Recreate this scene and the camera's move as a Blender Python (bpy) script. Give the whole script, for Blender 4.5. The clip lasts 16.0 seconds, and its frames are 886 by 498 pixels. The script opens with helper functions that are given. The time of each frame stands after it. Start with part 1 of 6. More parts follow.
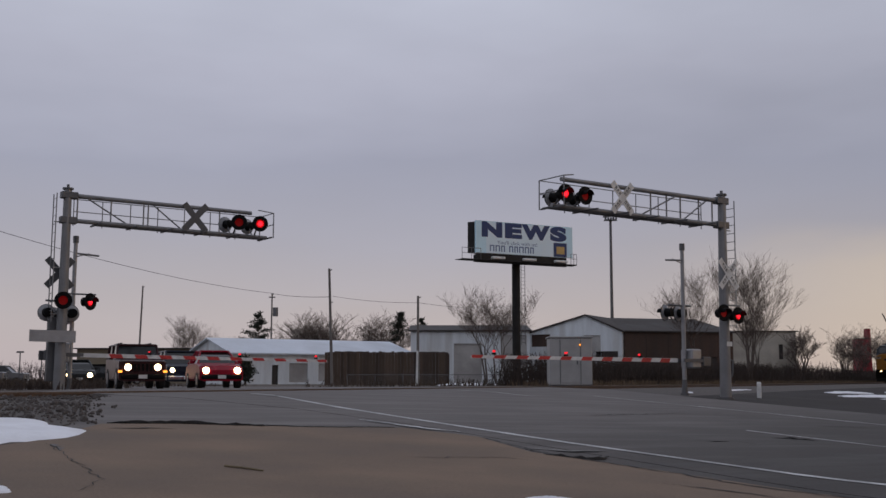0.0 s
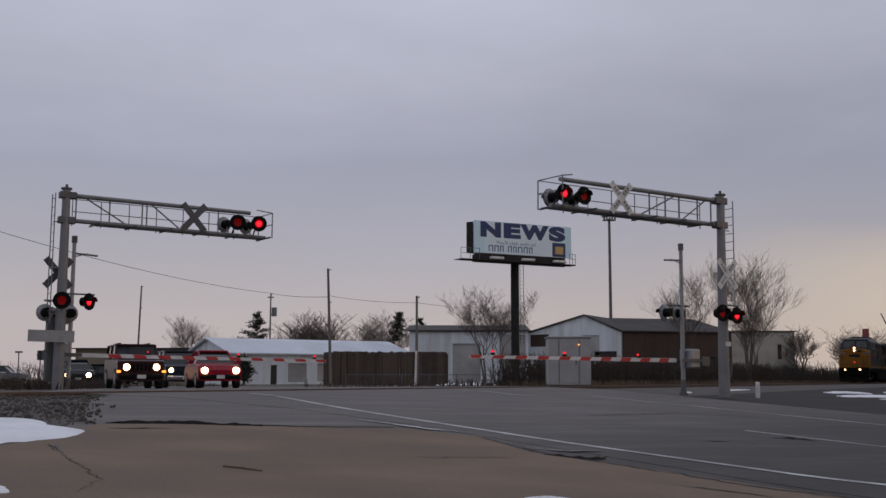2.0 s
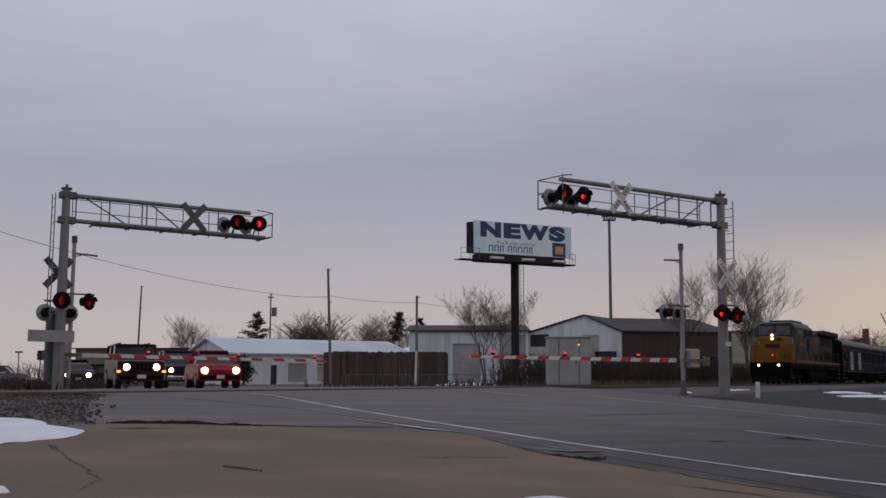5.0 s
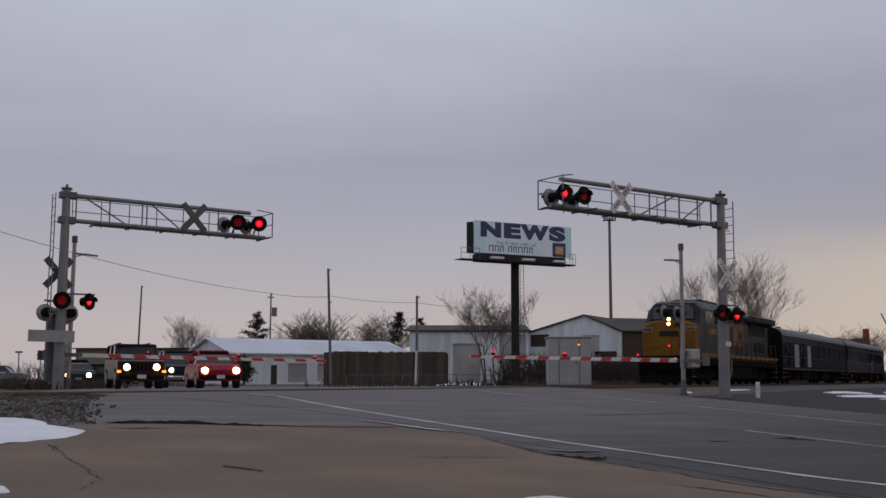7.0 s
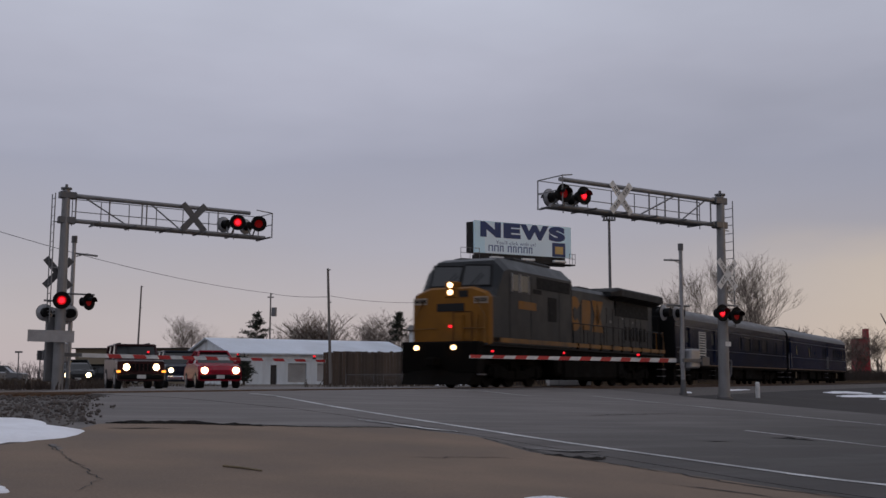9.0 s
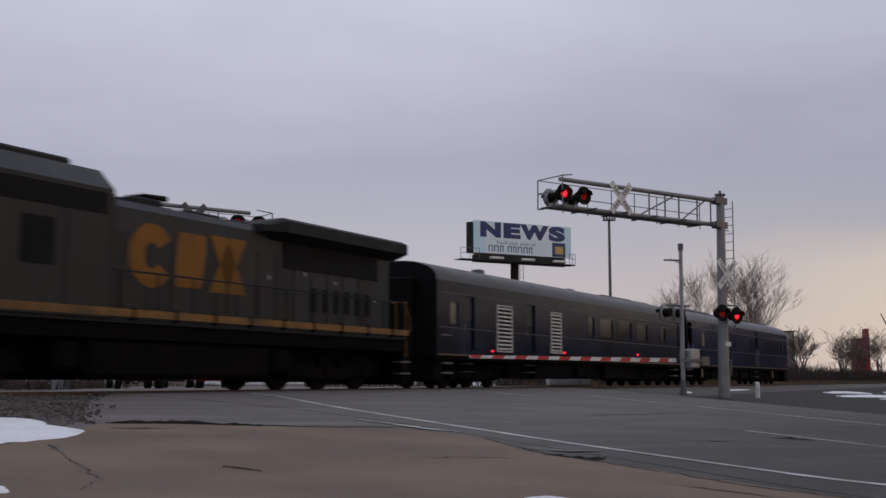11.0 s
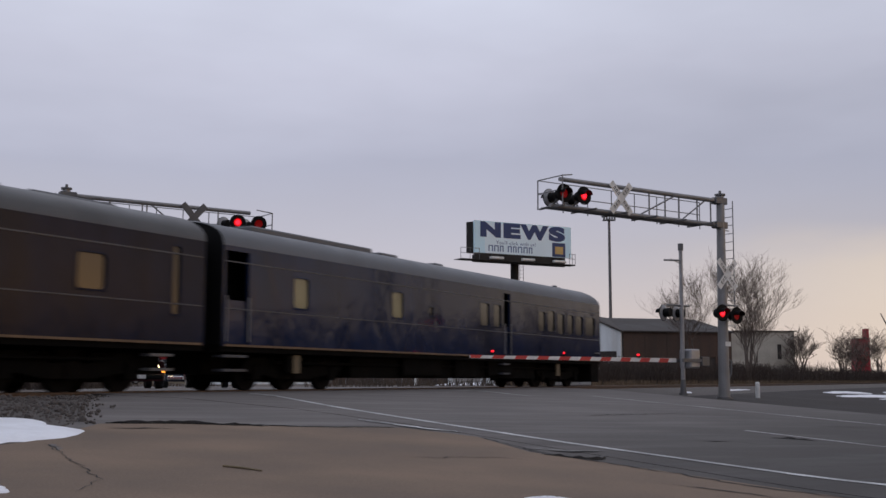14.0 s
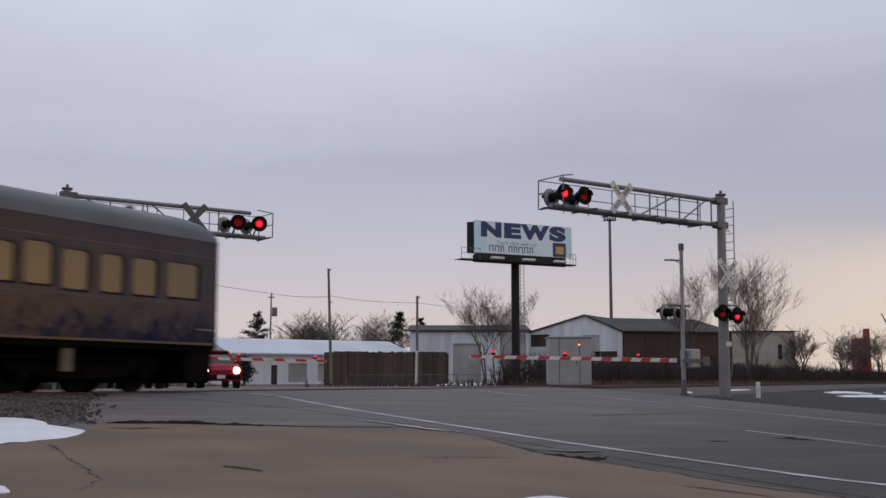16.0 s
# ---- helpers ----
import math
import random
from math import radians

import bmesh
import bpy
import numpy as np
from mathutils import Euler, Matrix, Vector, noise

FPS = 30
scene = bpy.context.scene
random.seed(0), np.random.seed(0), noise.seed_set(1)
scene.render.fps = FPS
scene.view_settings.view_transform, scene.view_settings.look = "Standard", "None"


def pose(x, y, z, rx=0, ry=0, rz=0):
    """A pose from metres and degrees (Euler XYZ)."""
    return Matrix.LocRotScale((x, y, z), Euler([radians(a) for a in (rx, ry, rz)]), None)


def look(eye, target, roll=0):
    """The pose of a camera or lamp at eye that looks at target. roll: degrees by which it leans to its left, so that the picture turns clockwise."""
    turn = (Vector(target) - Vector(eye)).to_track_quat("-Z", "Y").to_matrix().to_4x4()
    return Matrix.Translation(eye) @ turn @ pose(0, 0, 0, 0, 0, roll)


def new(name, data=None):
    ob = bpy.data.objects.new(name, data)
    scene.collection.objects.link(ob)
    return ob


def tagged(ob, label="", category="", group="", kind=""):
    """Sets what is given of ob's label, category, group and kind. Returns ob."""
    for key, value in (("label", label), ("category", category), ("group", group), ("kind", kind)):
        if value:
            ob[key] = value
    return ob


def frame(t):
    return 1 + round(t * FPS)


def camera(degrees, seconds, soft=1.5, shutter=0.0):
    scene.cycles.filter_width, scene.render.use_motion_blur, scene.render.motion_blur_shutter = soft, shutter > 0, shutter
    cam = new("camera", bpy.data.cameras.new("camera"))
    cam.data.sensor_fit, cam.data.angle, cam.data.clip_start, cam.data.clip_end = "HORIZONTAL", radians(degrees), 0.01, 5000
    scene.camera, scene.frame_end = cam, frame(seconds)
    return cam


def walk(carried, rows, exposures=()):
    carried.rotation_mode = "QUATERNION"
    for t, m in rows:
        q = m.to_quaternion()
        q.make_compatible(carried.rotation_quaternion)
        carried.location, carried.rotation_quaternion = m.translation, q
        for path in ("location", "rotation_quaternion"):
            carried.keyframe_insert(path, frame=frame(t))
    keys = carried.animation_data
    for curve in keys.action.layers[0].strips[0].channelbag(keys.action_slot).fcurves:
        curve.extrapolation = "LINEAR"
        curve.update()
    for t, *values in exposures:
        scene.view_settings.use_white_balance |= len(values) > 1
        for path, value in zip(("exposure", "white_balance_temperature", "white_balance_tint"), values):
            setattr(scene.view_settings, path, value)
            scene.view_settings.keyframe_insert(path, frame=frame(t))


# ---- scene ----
cam = camera(42.81, 16.0, soft=1.5, shutter=0.5)
CAM_Z = 0.264
walk(cam, [(0.0, pose(0, 0, CAM_Z, 96.635, 0, 0.07)), (1.0, pose(0, 0, CAM_Z, 96.635, 0, 0.065)),
           (1.6, pose(0, 0, CAM_Z, 96.635, 0, 0.02)), (3.0, pose(0, 0, CAM_Z, 96.635, 0, 0.0)),
           (7.0, pose(0, 0, CAM_Z, 96.635, 0, 0.015)), (8.2, pose(0, 0, CAM_Z, 96.635, 0, 0.0)),
           (14.0, pose(0, 0, CAM_Z, 96.635, 0, 0.0)), (14.6, pose(0, 0, CAM_Z, 96.635, 0, 0.02)),
           (16.0, pose(0, 0, CAM_Z, 96.635, 0, 0.03))],
     [(0.0, 0.0), (4.2, 0.0), (9.0, 0.0), (11.5, 0.27), (14.0, 0.37), (16.0, 0.37)])

# ---- sky and light: a dull winter dusk, the glow low on the western side ----
SUN_AZ = radians(95)
world = bpy.data.worlds.new("dusk_sky")
scene.world = world
world.use_nodes = True
wn, wl = world.node_tree.nodes, world.node_tree.links
wn.clear()


def wnode(kind, **inputs):
    n = wn.new(kind)
    for k, v in inputs.items():
        n.inputs[int(k[1:])].default_value = v
    return n


def wmath(op, a, b=0.0):
    n = wn.new("ShaderNodeMath")
    n.operation = op
    for i, v in enumerate((a, b)):
        if isinstance(v, (int, float)):
            n.inputs[i].default_value = v
        else:
            wl.new(v, n.inputs[i])
    return n.outputs[0]


def wmix(fac, a, b, blend="MIX"):
    n = wn.new("ShaderNodeMix")
    n.data_type, n.blend_type = "RGBA", blend
    for i, v in ((0, fac), (6, a), (7, b)):
        if isinstance(v, (int, float)):
            n.inputs[i].default_value = v
        elif isinstance(v, tuple):
            n.inputs[i].default_value = (*v, 1)
        else:
            wl.new(v, n.inputs[i])
    return n.outputs[2]


def wstep(v, lo, hi):
    n = wn.new("ShaderNodeMapRange")
    n.interpolation_type = "SMOOTHSTEP"
    wl.new(v, n.inputs[0])
    n.inputs[1].default_value, n.inputs[2].default_value = lo, hi
    return n.outputs[0]


wtc = wn.new("ShaderNodeTexCoord")
sep = wn.new("ShaderNodeSeparateXYZ")
wl.new(wtc.outputs["Generated"], sep.inputs[0])
up = wmath("MAXIMUM", sep.outputs[2], 0.0)
ramp = wn.new("ShaderNodeValToRGB")
els = ramp.color_ramp.elements
SKY_STOPS = ((0.0, (0.47, 0.41, 0.43)), (0.05, (0.45, 0.41, 0.44)), (0.12, (0.37, 0.36, 0.43)), (0.19, (0.325, 0.33, 0.42)),
             (0.27, (0.42, 0.425, 0.52)), (0.36, (0.50, 0.52, 0.62)), (1.0, (0.52, 0.54, 0.63)))
els[0].position, els[0].color = SKY_STOPS[0][0], (*SKY_STOPS[0][1], 1)
els[1].position, els[1].color = SKY_STOPS[-1][0], (*SKY_STOPS[-1][1], 1)
for pos_, col_ in SKY_STOPS[1:-1]:
    e = els.new(pos_)
    e.color = (*col_, 1)
cloud_map = wn.new("ShaderNodeMapping")
cloud_map.inputs["Scale"].default_value = (2.2, 2.2, 7.0)
wl.new(wtc.outputs["Generated"], cloud_map.inputs[0])
cloud = wn.new("ShaderNodeTexNoise")
cloud.inputs["Scale"].default_value, cloud.inputs["Detail"].default_value, cloud.inputs["Roughness"].default_value = 1.6, 4.0, 0.5
wl.new(cloud_map.outputs[0], cloud.inputs["Vector"])
# a bank of cloud bends the bands of the ramp
wl.new(wmath("ADD", up, wmath("MULTIPLY", wmath("SUBTRACT", cloud.outputs[0], 0.5), 0.07)), ramp.inputs[0])
east = wmath("ADD", wmath("MULTIPLY", sep.outputs[0], math.sin(SUN_AZ)), wmath("MULTIPLY", sep.outputs[1], math.cos(SUN_AZ)))
half_east = wmath("MAXIMUM", wmath("ADD", wmath("MULTIPLY", east, 0.5), 0.5), 0.0)
facing = wmath("POWER", half_east, 3.0)
low = wmath("POWER", wmath("MAXIMUM", wmath("SUBTRACT", 1.0, wmath("MULTIPLY", up, 6.0)), 0.0), 1.4)
glow = wmath("MINIMUM", wmath("MULTIPLY", wmath("MULTIPLY", facing, low), 2.6), 1.0)
break_low = wmath("POWER", wmath("MAXIMUM", wmath("SUBTRACT", 1.0, wmath("MULTIPLY", up, 3.6)), 0.0), 1.5)
clearing = wmath("MULTIPLY", wstep(half_east, 0.93, 0.978), break_low)
# the cloud deck ends in a ragged edge low on the bright side, with a cream strip of clear sky below it
ragged = wmath("ADD", up, wmath("MULTIPLY", wmath("SUBTRACT", cloud.outputs[0], 0.5), 0.09))
cream = wmath("MULTIPLY", wmath("MULTIPLY", wstep(ragged, 0.135, 0.095), wstep(sep.outputs[0], 0.16, 0.42)), wmath("MULTIPLY", wstep(sep.outputs[0], 0.85, 0.55), 0.75))
sky_col = wmix(clearing, wmix(cream, wmix(glow, ramp.outputs[0], (0.56, 0.46, 0.41)), (0.62, 0.52, 0.445)), (1.9, 1.05, 0.46))
soft_cloud = wmath("MULTIPLY", wmath("ADD", wmath("MULTIPLY", cloud.outputs[0], 0.24), 0.88), wmath("SUBTRACT", 1.0, wmath("MULTIPLY", wmath("MAXIMUM", sep.outputs[0], 0.0), 0.32)))
n_scale = wn.new("ShaderNodeVectorMath")
n_scale.operation = "SCALE"
wl.new(sky_col, n_scale.inputs[0])
wl.new(soft_cloud, n_scale.inputs[3])
nishita = wn.new("ShaderNodeTexSky")
nishita.sky_type, nishita.sun_disc = "NISHITA", False
nishita.sun_elevation, nishita.sun_rotation = radians(3), SUN_AZ
bg_clear, bg_cloud, add = wn.new("ShaderNodeBackground"), wn.new("ShaderNodeBackground"), wn.new("ShaderNodeAddShader")
wl.new(nishita.outputs[0], bg_clear.inputs[0])
bg_clear.inputs[1].default_value = 0.02
wl.new(n_scale.outputs[0], bg_cloud.inputs[0])
bg_cloud.inputs[1].default_value = 1.0
wl.new(bg_clear.outputs[0], add.inputs[0])
wl.new(bg_cloud.outputs[0], add.inputs[1])
w_out = wn.new("ShaderNodeOutputWorld")
wl.new(add.outputs[0], w_out.inputs[0])

sun = new("sun", bpy.data.lights.new("sun", "SUN"))
sun.data.energy, sun.data.angle, sun.data.color = 0.12, radians(20), (1.0, 0.78, 0.55)
sun.matrix_world = look((0, 0, 0), (-math.sin(SUN_AZ), -math.cos(SUN_AZ), -0.10))


# ---- materials ----
def mat(name, base, rough=0.7, metal=0.0, var=0.25, scale=3.0, fine=40.0, bump=0.1, dirt=None, dirt_amt=0.35, per_piece=0.0, spec=0.5, stretch=(1, 1, 1), world_space=False, turn=0.0, dist=0.02):
    m = bpy.data.materials.new(name)
    m.use_nodes = True
    nt = m.node_tree
    b = nt.nodes["Principled BSDF"]
    N = nt.nodes.new
    tc = N("ShaderNodeTexCoord")
    mp = N("ShaderNodeMapping")
    mp.inputs["Scale"].default_value = stretch
    if turn:
        mp.vector_type = "TEXTURE"
        mp.inputs["Rotation"].default_value = (0, 0, turn)
    if world_space:
        geo = N("ShaderNodeNewGeometry")
        nt.links.new(geo.outputs["Position"], mp.inputs[0])
    else:
        nt.links.new(tc.outputs["Object"], mp.inputs[0])
    n1, n2 = N("ShaderNodeTexNoise"), N("ShaderNodeTexNoise")
    n1.inputs["Scale"].default_value, n1.inputs["Detail"].default_value = scale, 5
    n2.inputs["Scale"].default_value, n2.inputs["Detail"].default_value = fine, 3
    nt.links.new(mp.outputs[0], n1.inputs["Vector"])
    nt.links.new(mp.outputs[0], n2.inputs["Vector"])
    addn = N("ShaderNodeMath")
    addn.operation = "MULTIPLY_ADD"
    nt.links.new(n2.outputs[0], addn.inputs[0])
    addn.inputs[1].default_value = 0.5
    nt.links.new(n1.outputs[0], addn.inputs[2])
    rng = N("ShaderNodeMapRange")
    nt.links.new(addn.outputs[0], rng.inputs[0])
    rng.inputs[1].default_value, rng.inputs[2].default_value = 0.56, 0.94
    rng.inputs[3].default_value, rng.inputs[4].default_value = 1 - var, 1 + var
    fac = rng.outputs[0]
    if per_piece:
        oi = N("ShaderNodeObjectInfo")
        r2 = N("ShaderNodeMapRange")
        nt.links.new(oi.outputs["Random"], r2.inputs[0])
        r2.inputs[3].default_value, r2.inputs[4].default_value = 1 - per_piece, 1 + per_piece
        mm = N("ShaderNodeMath")
        mm.operation = "MULTIPLY"
        nt.links.new(fac, mm.inputs[0])
        nt.links.new(r2.outputs[0], mm.inputs[1])
        fac = mm.outputs[0]
    col = N("ShaderNodeVectorMath")
    col.operation = "SCALE"
    col.inputs[0].default_value = base
    nt.links.new(fac, col.inputs[3])
    out = col.outputs[0]
    if dirt:
        n3 = N("ShaderNodeTexNoise")
        n3.inputs["Scale"].default_value, n3.inputs["Detail"].default_value = scale * 0.45, 6
        nt.links.new(mp.outputs[0], n3.inputs["Vector"])
        r3 = N("ShaderNodeMapRange")
        nt.links.new(n3.outputs[0], r3.inputs[0])
        r3.inputs[1].default_value, r3.inputs[2].default_value = 0.48, 0.68
        r3.inputs[4].default_value = dirt_amt
        mx = N("ShaderNodeMix")
        mx.data_type = "RGBA"
        nt.links.new(r3.outputs[0], mx.inputs[0])
        nt.links.new(out, mx.inputs[6])
        mx.inputs[7].default_value = (*dirt, 1)
        out = mx.outputs[2]
    nt.links.new(out, b.inputs["Base Color"])
    rr = N("ShaderNodeMapRange")
    nt.links.new(n1.outputs[0], rr.inputs[0])
    rr.inputs[1].default_value, rr.inputs[2].default_value = 0.3, 0.7
    rr.inputs[3].default_value, rr.inputs[4].default_value = max(0.02, rough * 0.82), min(1, rough * 1.15)
    nt.links.new(rr.outputs[0], b.inputs["Roughness"])
    b.inputs["Metallic"].default_value = metal
    b.inputs["Specular IOR Level"].default_value = spec
    if bump:
        bp = N("ShaderNodeBump")
        bp.inputs["Strength"].default_value, bp.inputs["Distance"].default_value = bump, dist
        nt.links.new(addn.outputs[0], bp.inputs["Height"])
        nt.links.new(bp.outputs[0], b.inputs["Normal"])
    return m


def glow_mat(name, colour, strength, base=(0.05, 0.02, 0.02)):
    m = bpy.data.materials.new(name)
    m.use_nodes = True
    b = m.node_tree.nodes["Principled BSDF"]
    b.inputs["Base Color"].default_value = (*base, 1)
    b.inputs["Roughness"].default_value = 0.6
    b.inputs["Specular IOR Level"].default_value = 0.2
    b.inputs["Emission Color"].default_value = (*colour, 1)
    b.inputs["Emission Strength"].default_value = strength
    return m


def tone_asphalt(m):
    """Puts a tone gradient into the base colour: brighter towards the crossing, darker away, broken by noise."""
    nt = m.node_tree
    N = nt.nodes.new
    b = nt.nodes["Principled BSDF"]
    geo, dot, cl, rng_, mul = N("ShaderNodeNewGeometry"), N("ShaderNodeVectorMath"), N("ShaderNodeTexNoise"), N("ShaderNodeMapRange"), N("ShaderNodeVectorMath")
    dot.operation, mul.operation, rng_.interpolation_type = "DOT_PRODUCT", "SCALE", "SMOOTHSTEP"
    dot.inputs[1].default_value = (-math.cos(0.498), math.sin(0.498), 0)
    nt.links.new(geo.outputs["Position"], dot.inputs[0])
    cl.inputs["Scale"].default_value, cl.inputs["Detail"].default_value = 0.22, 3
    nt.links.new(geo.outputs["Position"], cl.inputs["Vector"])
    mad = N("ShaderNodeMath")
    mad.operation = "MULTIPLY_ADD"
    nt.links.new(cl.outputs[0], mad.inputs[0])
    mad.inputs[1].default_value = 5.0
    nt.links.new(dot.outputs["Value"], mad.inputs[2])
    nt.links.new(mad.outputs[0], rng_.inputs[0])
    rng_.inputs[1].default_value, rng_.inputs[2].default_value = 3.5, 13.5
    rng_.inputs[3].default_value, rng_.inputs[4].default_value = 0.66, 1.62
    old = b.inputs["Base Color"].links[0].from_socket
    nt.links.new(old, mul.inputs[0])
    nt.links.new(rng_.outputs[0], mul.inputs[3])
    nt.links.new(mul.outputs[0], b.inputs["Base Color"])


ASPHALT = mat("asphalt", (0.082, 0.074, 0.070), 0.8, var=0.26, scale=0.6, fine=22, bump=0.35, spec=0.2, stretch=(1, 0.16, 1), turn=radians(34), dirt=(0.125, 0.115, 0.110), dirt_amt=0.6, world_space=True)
tone_asphalt(ASPHALT)
ASPHALT_DARK = mat("dark_asphalt", (0.045, 0.040, 0.038), 0.85, var=0.3, scale=0.6, fine=22, bump=0.3, spec=0.1, dirt=(0.07, 0.062, 0.058), dirt_amt=0.5, world_space=True)
LOT = mat("worn_concrete_lot", (0.180, 0.131, 0.096), 0.9, spec=0.2, var=0.24, scale=0.6, fine=45, bump=0.3, dirt=(0.115, 0.092, 0.075), dirt_amt=0.5, world_space=True)
LINE_PAINT = mat("worn_line_paint", (0.46, 0.46, 0.46), 0.75, var=0.4, scale=1.6, fine=25, dirt=(0.12, 0.117, 0.117), dirt_amt=0.8, world_space=True)
GRASS_DEAD = mat("dead_grass", (0.066, 0.046, 0.032), 0.95, var=0.4, scale=0.25, fine=6, bump=0.6, dirt=(0.04, 0.033, 0.026), dirt_amt=0.6, world_space=True)
GRAVEL = mat("ballast_gravel", (0.072, 0.061, 0.055), 0.95, var=0.4, scale=5, fine=30, bump=0.8, world_space=True)
STONE = mat("ballast_stone", (0.080, 0.068, 0.062), 0.9, var=0.3, scale=6, bump=0.4)
SNOW = mat("old_snow", (0.78, 0.79, 0.83), 0.7, var=0.06, scale=2, fine=20, bump=0.5, dirt=(0.5, 0.49, 0.5), dirt_amt=0.4)
GALV = mat("galvanised_steel", (0.20, 0.20, 0.205), 0.5, 0.45, var=0.15, scale=2, fine=30, bump=0.05)
GALV_DARK = mat("weathered_galvanised_steel", (0.12, 0.12, 0.125), 0.55, 0.45, var=0.2, scale=2)
ALU = mat("aluminium_paint", (0.30, 0.30, 0.31), 0.45, 0.35, var=0.12, scale=3)
SIGN_BACK = mat("bare_sign_back", (0.10, 0.10, 0.105), 0.6, 0.3, var=0.15, scale=4)
SIGN_WHITE = mat("dirty_sign_white", (0.62, 0.62, 0.61), 0.5, var=0.15, scale=4, dirt=(0.3, 0.3, 0.29), dirt_amt=0.5)
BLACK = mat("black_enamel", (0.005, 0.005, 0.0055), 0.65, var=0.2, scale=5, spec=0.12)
# Base set below real grimy steel, deep shade under the train included.
DARK_STEEL = mat("near_black_grimy_steel", (0.004, 0.0035, 0.003), 0.9, 0.0, spec=0.06, var=0.35, scale=2.5, dirt=(0.010, 0.007, 0.005), dirt_amt=0.4)
RAIL = mat("rusty_rail", (0.11, 0.075, 0.055), 0.55, 0.6, var=0.3, scale=4)
TIE = mat("creosoted_tie", (0.06, 0.048, 0.04), 0.9, var=0.35, scale=3, bump=0.5)
RED_LIT = glow_mat("lit_red_lens", (1.0, 0.012, 0.025), 2.6)
RED_MID = glow_mat("lit_red_lens_rim", (1.0, 0.008, 0.012), 0.55)
RED_ARM = glow_mat("small_red_gate_lens", (1.0, 0.012, 0.025), 1.2)
# Lens that is off keeps a faint glow so its red shows.
RED_DIM = glow_mat("faintly_glowing_red_lens", (0.6, 0.010, 0.012), 0.13, (0.06, 0.004, 0.004))
LAMP_WARM = glow_mat("headlight_glow", (1.0, 0.72, 0.38), 8.0, (0.6, 0.6, 0.6))
LAMP_LOCO = glow_mat("locomotive_lamp_glow", (1.0, 0.60, 0.27), 6.0, (0.6, 0.6, 0.6))
LAMP_AMBER = glow_mat("amber_marker_glow", (1.0, 0.32, 0.04), 2.5)
STRIPE_RED = mat("gate_red", (0.45, 0.03, 0.03), 0.5, var=0.15, scale=4)
STRIPE_WHITE = mat("gate_white", (0.62, 0.62, 0.62), 0.5, var=0.12, scale=4, dirt=(0.4, 0.39, 0.38))


# ---- mesh helpers ----
def box(bm, x0, x1, y0, y1, z0, z1, bevel=0.0):
    m = Matrix.LocRotScale(((x0 + x1) / 2, (y0 + y1) / 2, (z0 + z1) / 2), None, (abs(x1 - x0), abs(y1 - y0), abs(z1 - z0)))
    vs = bmesh.ops.create_cube(bm, size=1, matrix=m)["verts"]
    if bevel:
        es = list({e for v in vs for e in v.link_edges})
        bmesh.ops.bevel(bm, geom=es, offset=bevel, segments=1, affect="EDGES")
    return bm


def rod(bm, p0, p1, r, r2=None, n=10, caps=True):
    p0, p1 = Vector(p0), Vector(p1)
    d = p1 - p0
    q = d.to_track_quat("Z", "Y")
    m = Matrix.LocRotScale((p0 + p1) / 2, q, None)
    bmesh.ops.create_cone(bm, cap_ends=caps, segments=n, radius1=r, radius2=r if r2 is None else r2, depth=d.length, matrix=m)
    return bm


def loft(bm, rings, close=True, cap=True):
    """Joins rings of points (same count each) by quads; each ring is closed."""
    vs = [[bm.verts.new(p) for p in ring] for ring in rings]
    n = len(vs[0])
    for a, b in zip(vs, vs[1:]):
        for i in range(n if close else n - 1):
            j = (i + 1) % n
            bm.faces.new((a[i], a[j], b[j], b[i]))
    if cap:
        bm.faces.new(vs[0][::-1])
        bm.faces.new(vs[-1])
    return bm


def link(bm, name, material, smooth=False):
    bmesh.ops.recalc_face_normals(bm, faces=bm.faces[:])
    me = bpy.data.meshes.new(name)
    bm.to_mesh(me)
    bm.free()
    me.materials.append(material)
    if smooth:
        me.polygons.foreach_set("use_smooth", [True] * len(me.polygons))
    return me


def part(name, bm, material, parent, label="", smooth=False, at=None):
    ob = new(name, link(bm, name, material, smooth))
    ob.parent = parent
    if at is not None:
        ob.matrix_basis = at
    if label:
        ob["label"] = label
    return ob


def thing(name, m, label, category, group="", kind=""):
    ob = new(name)
    ob.matrix_basis = m
    return tagged(ob, label, category, group, kind)


def solid(name, bm, material, label, category, kind="", m=None, smooth=False, group=""):
    ob = new(name, link(bm, name, material, smooth))
    if m is not None:
        ob.matrix_basis = m
    return tagged(ob, label, category, group, kind)


def B():
    return bmesh.new()


def bx(*a, **k):
    return box(B(), *a, **k)


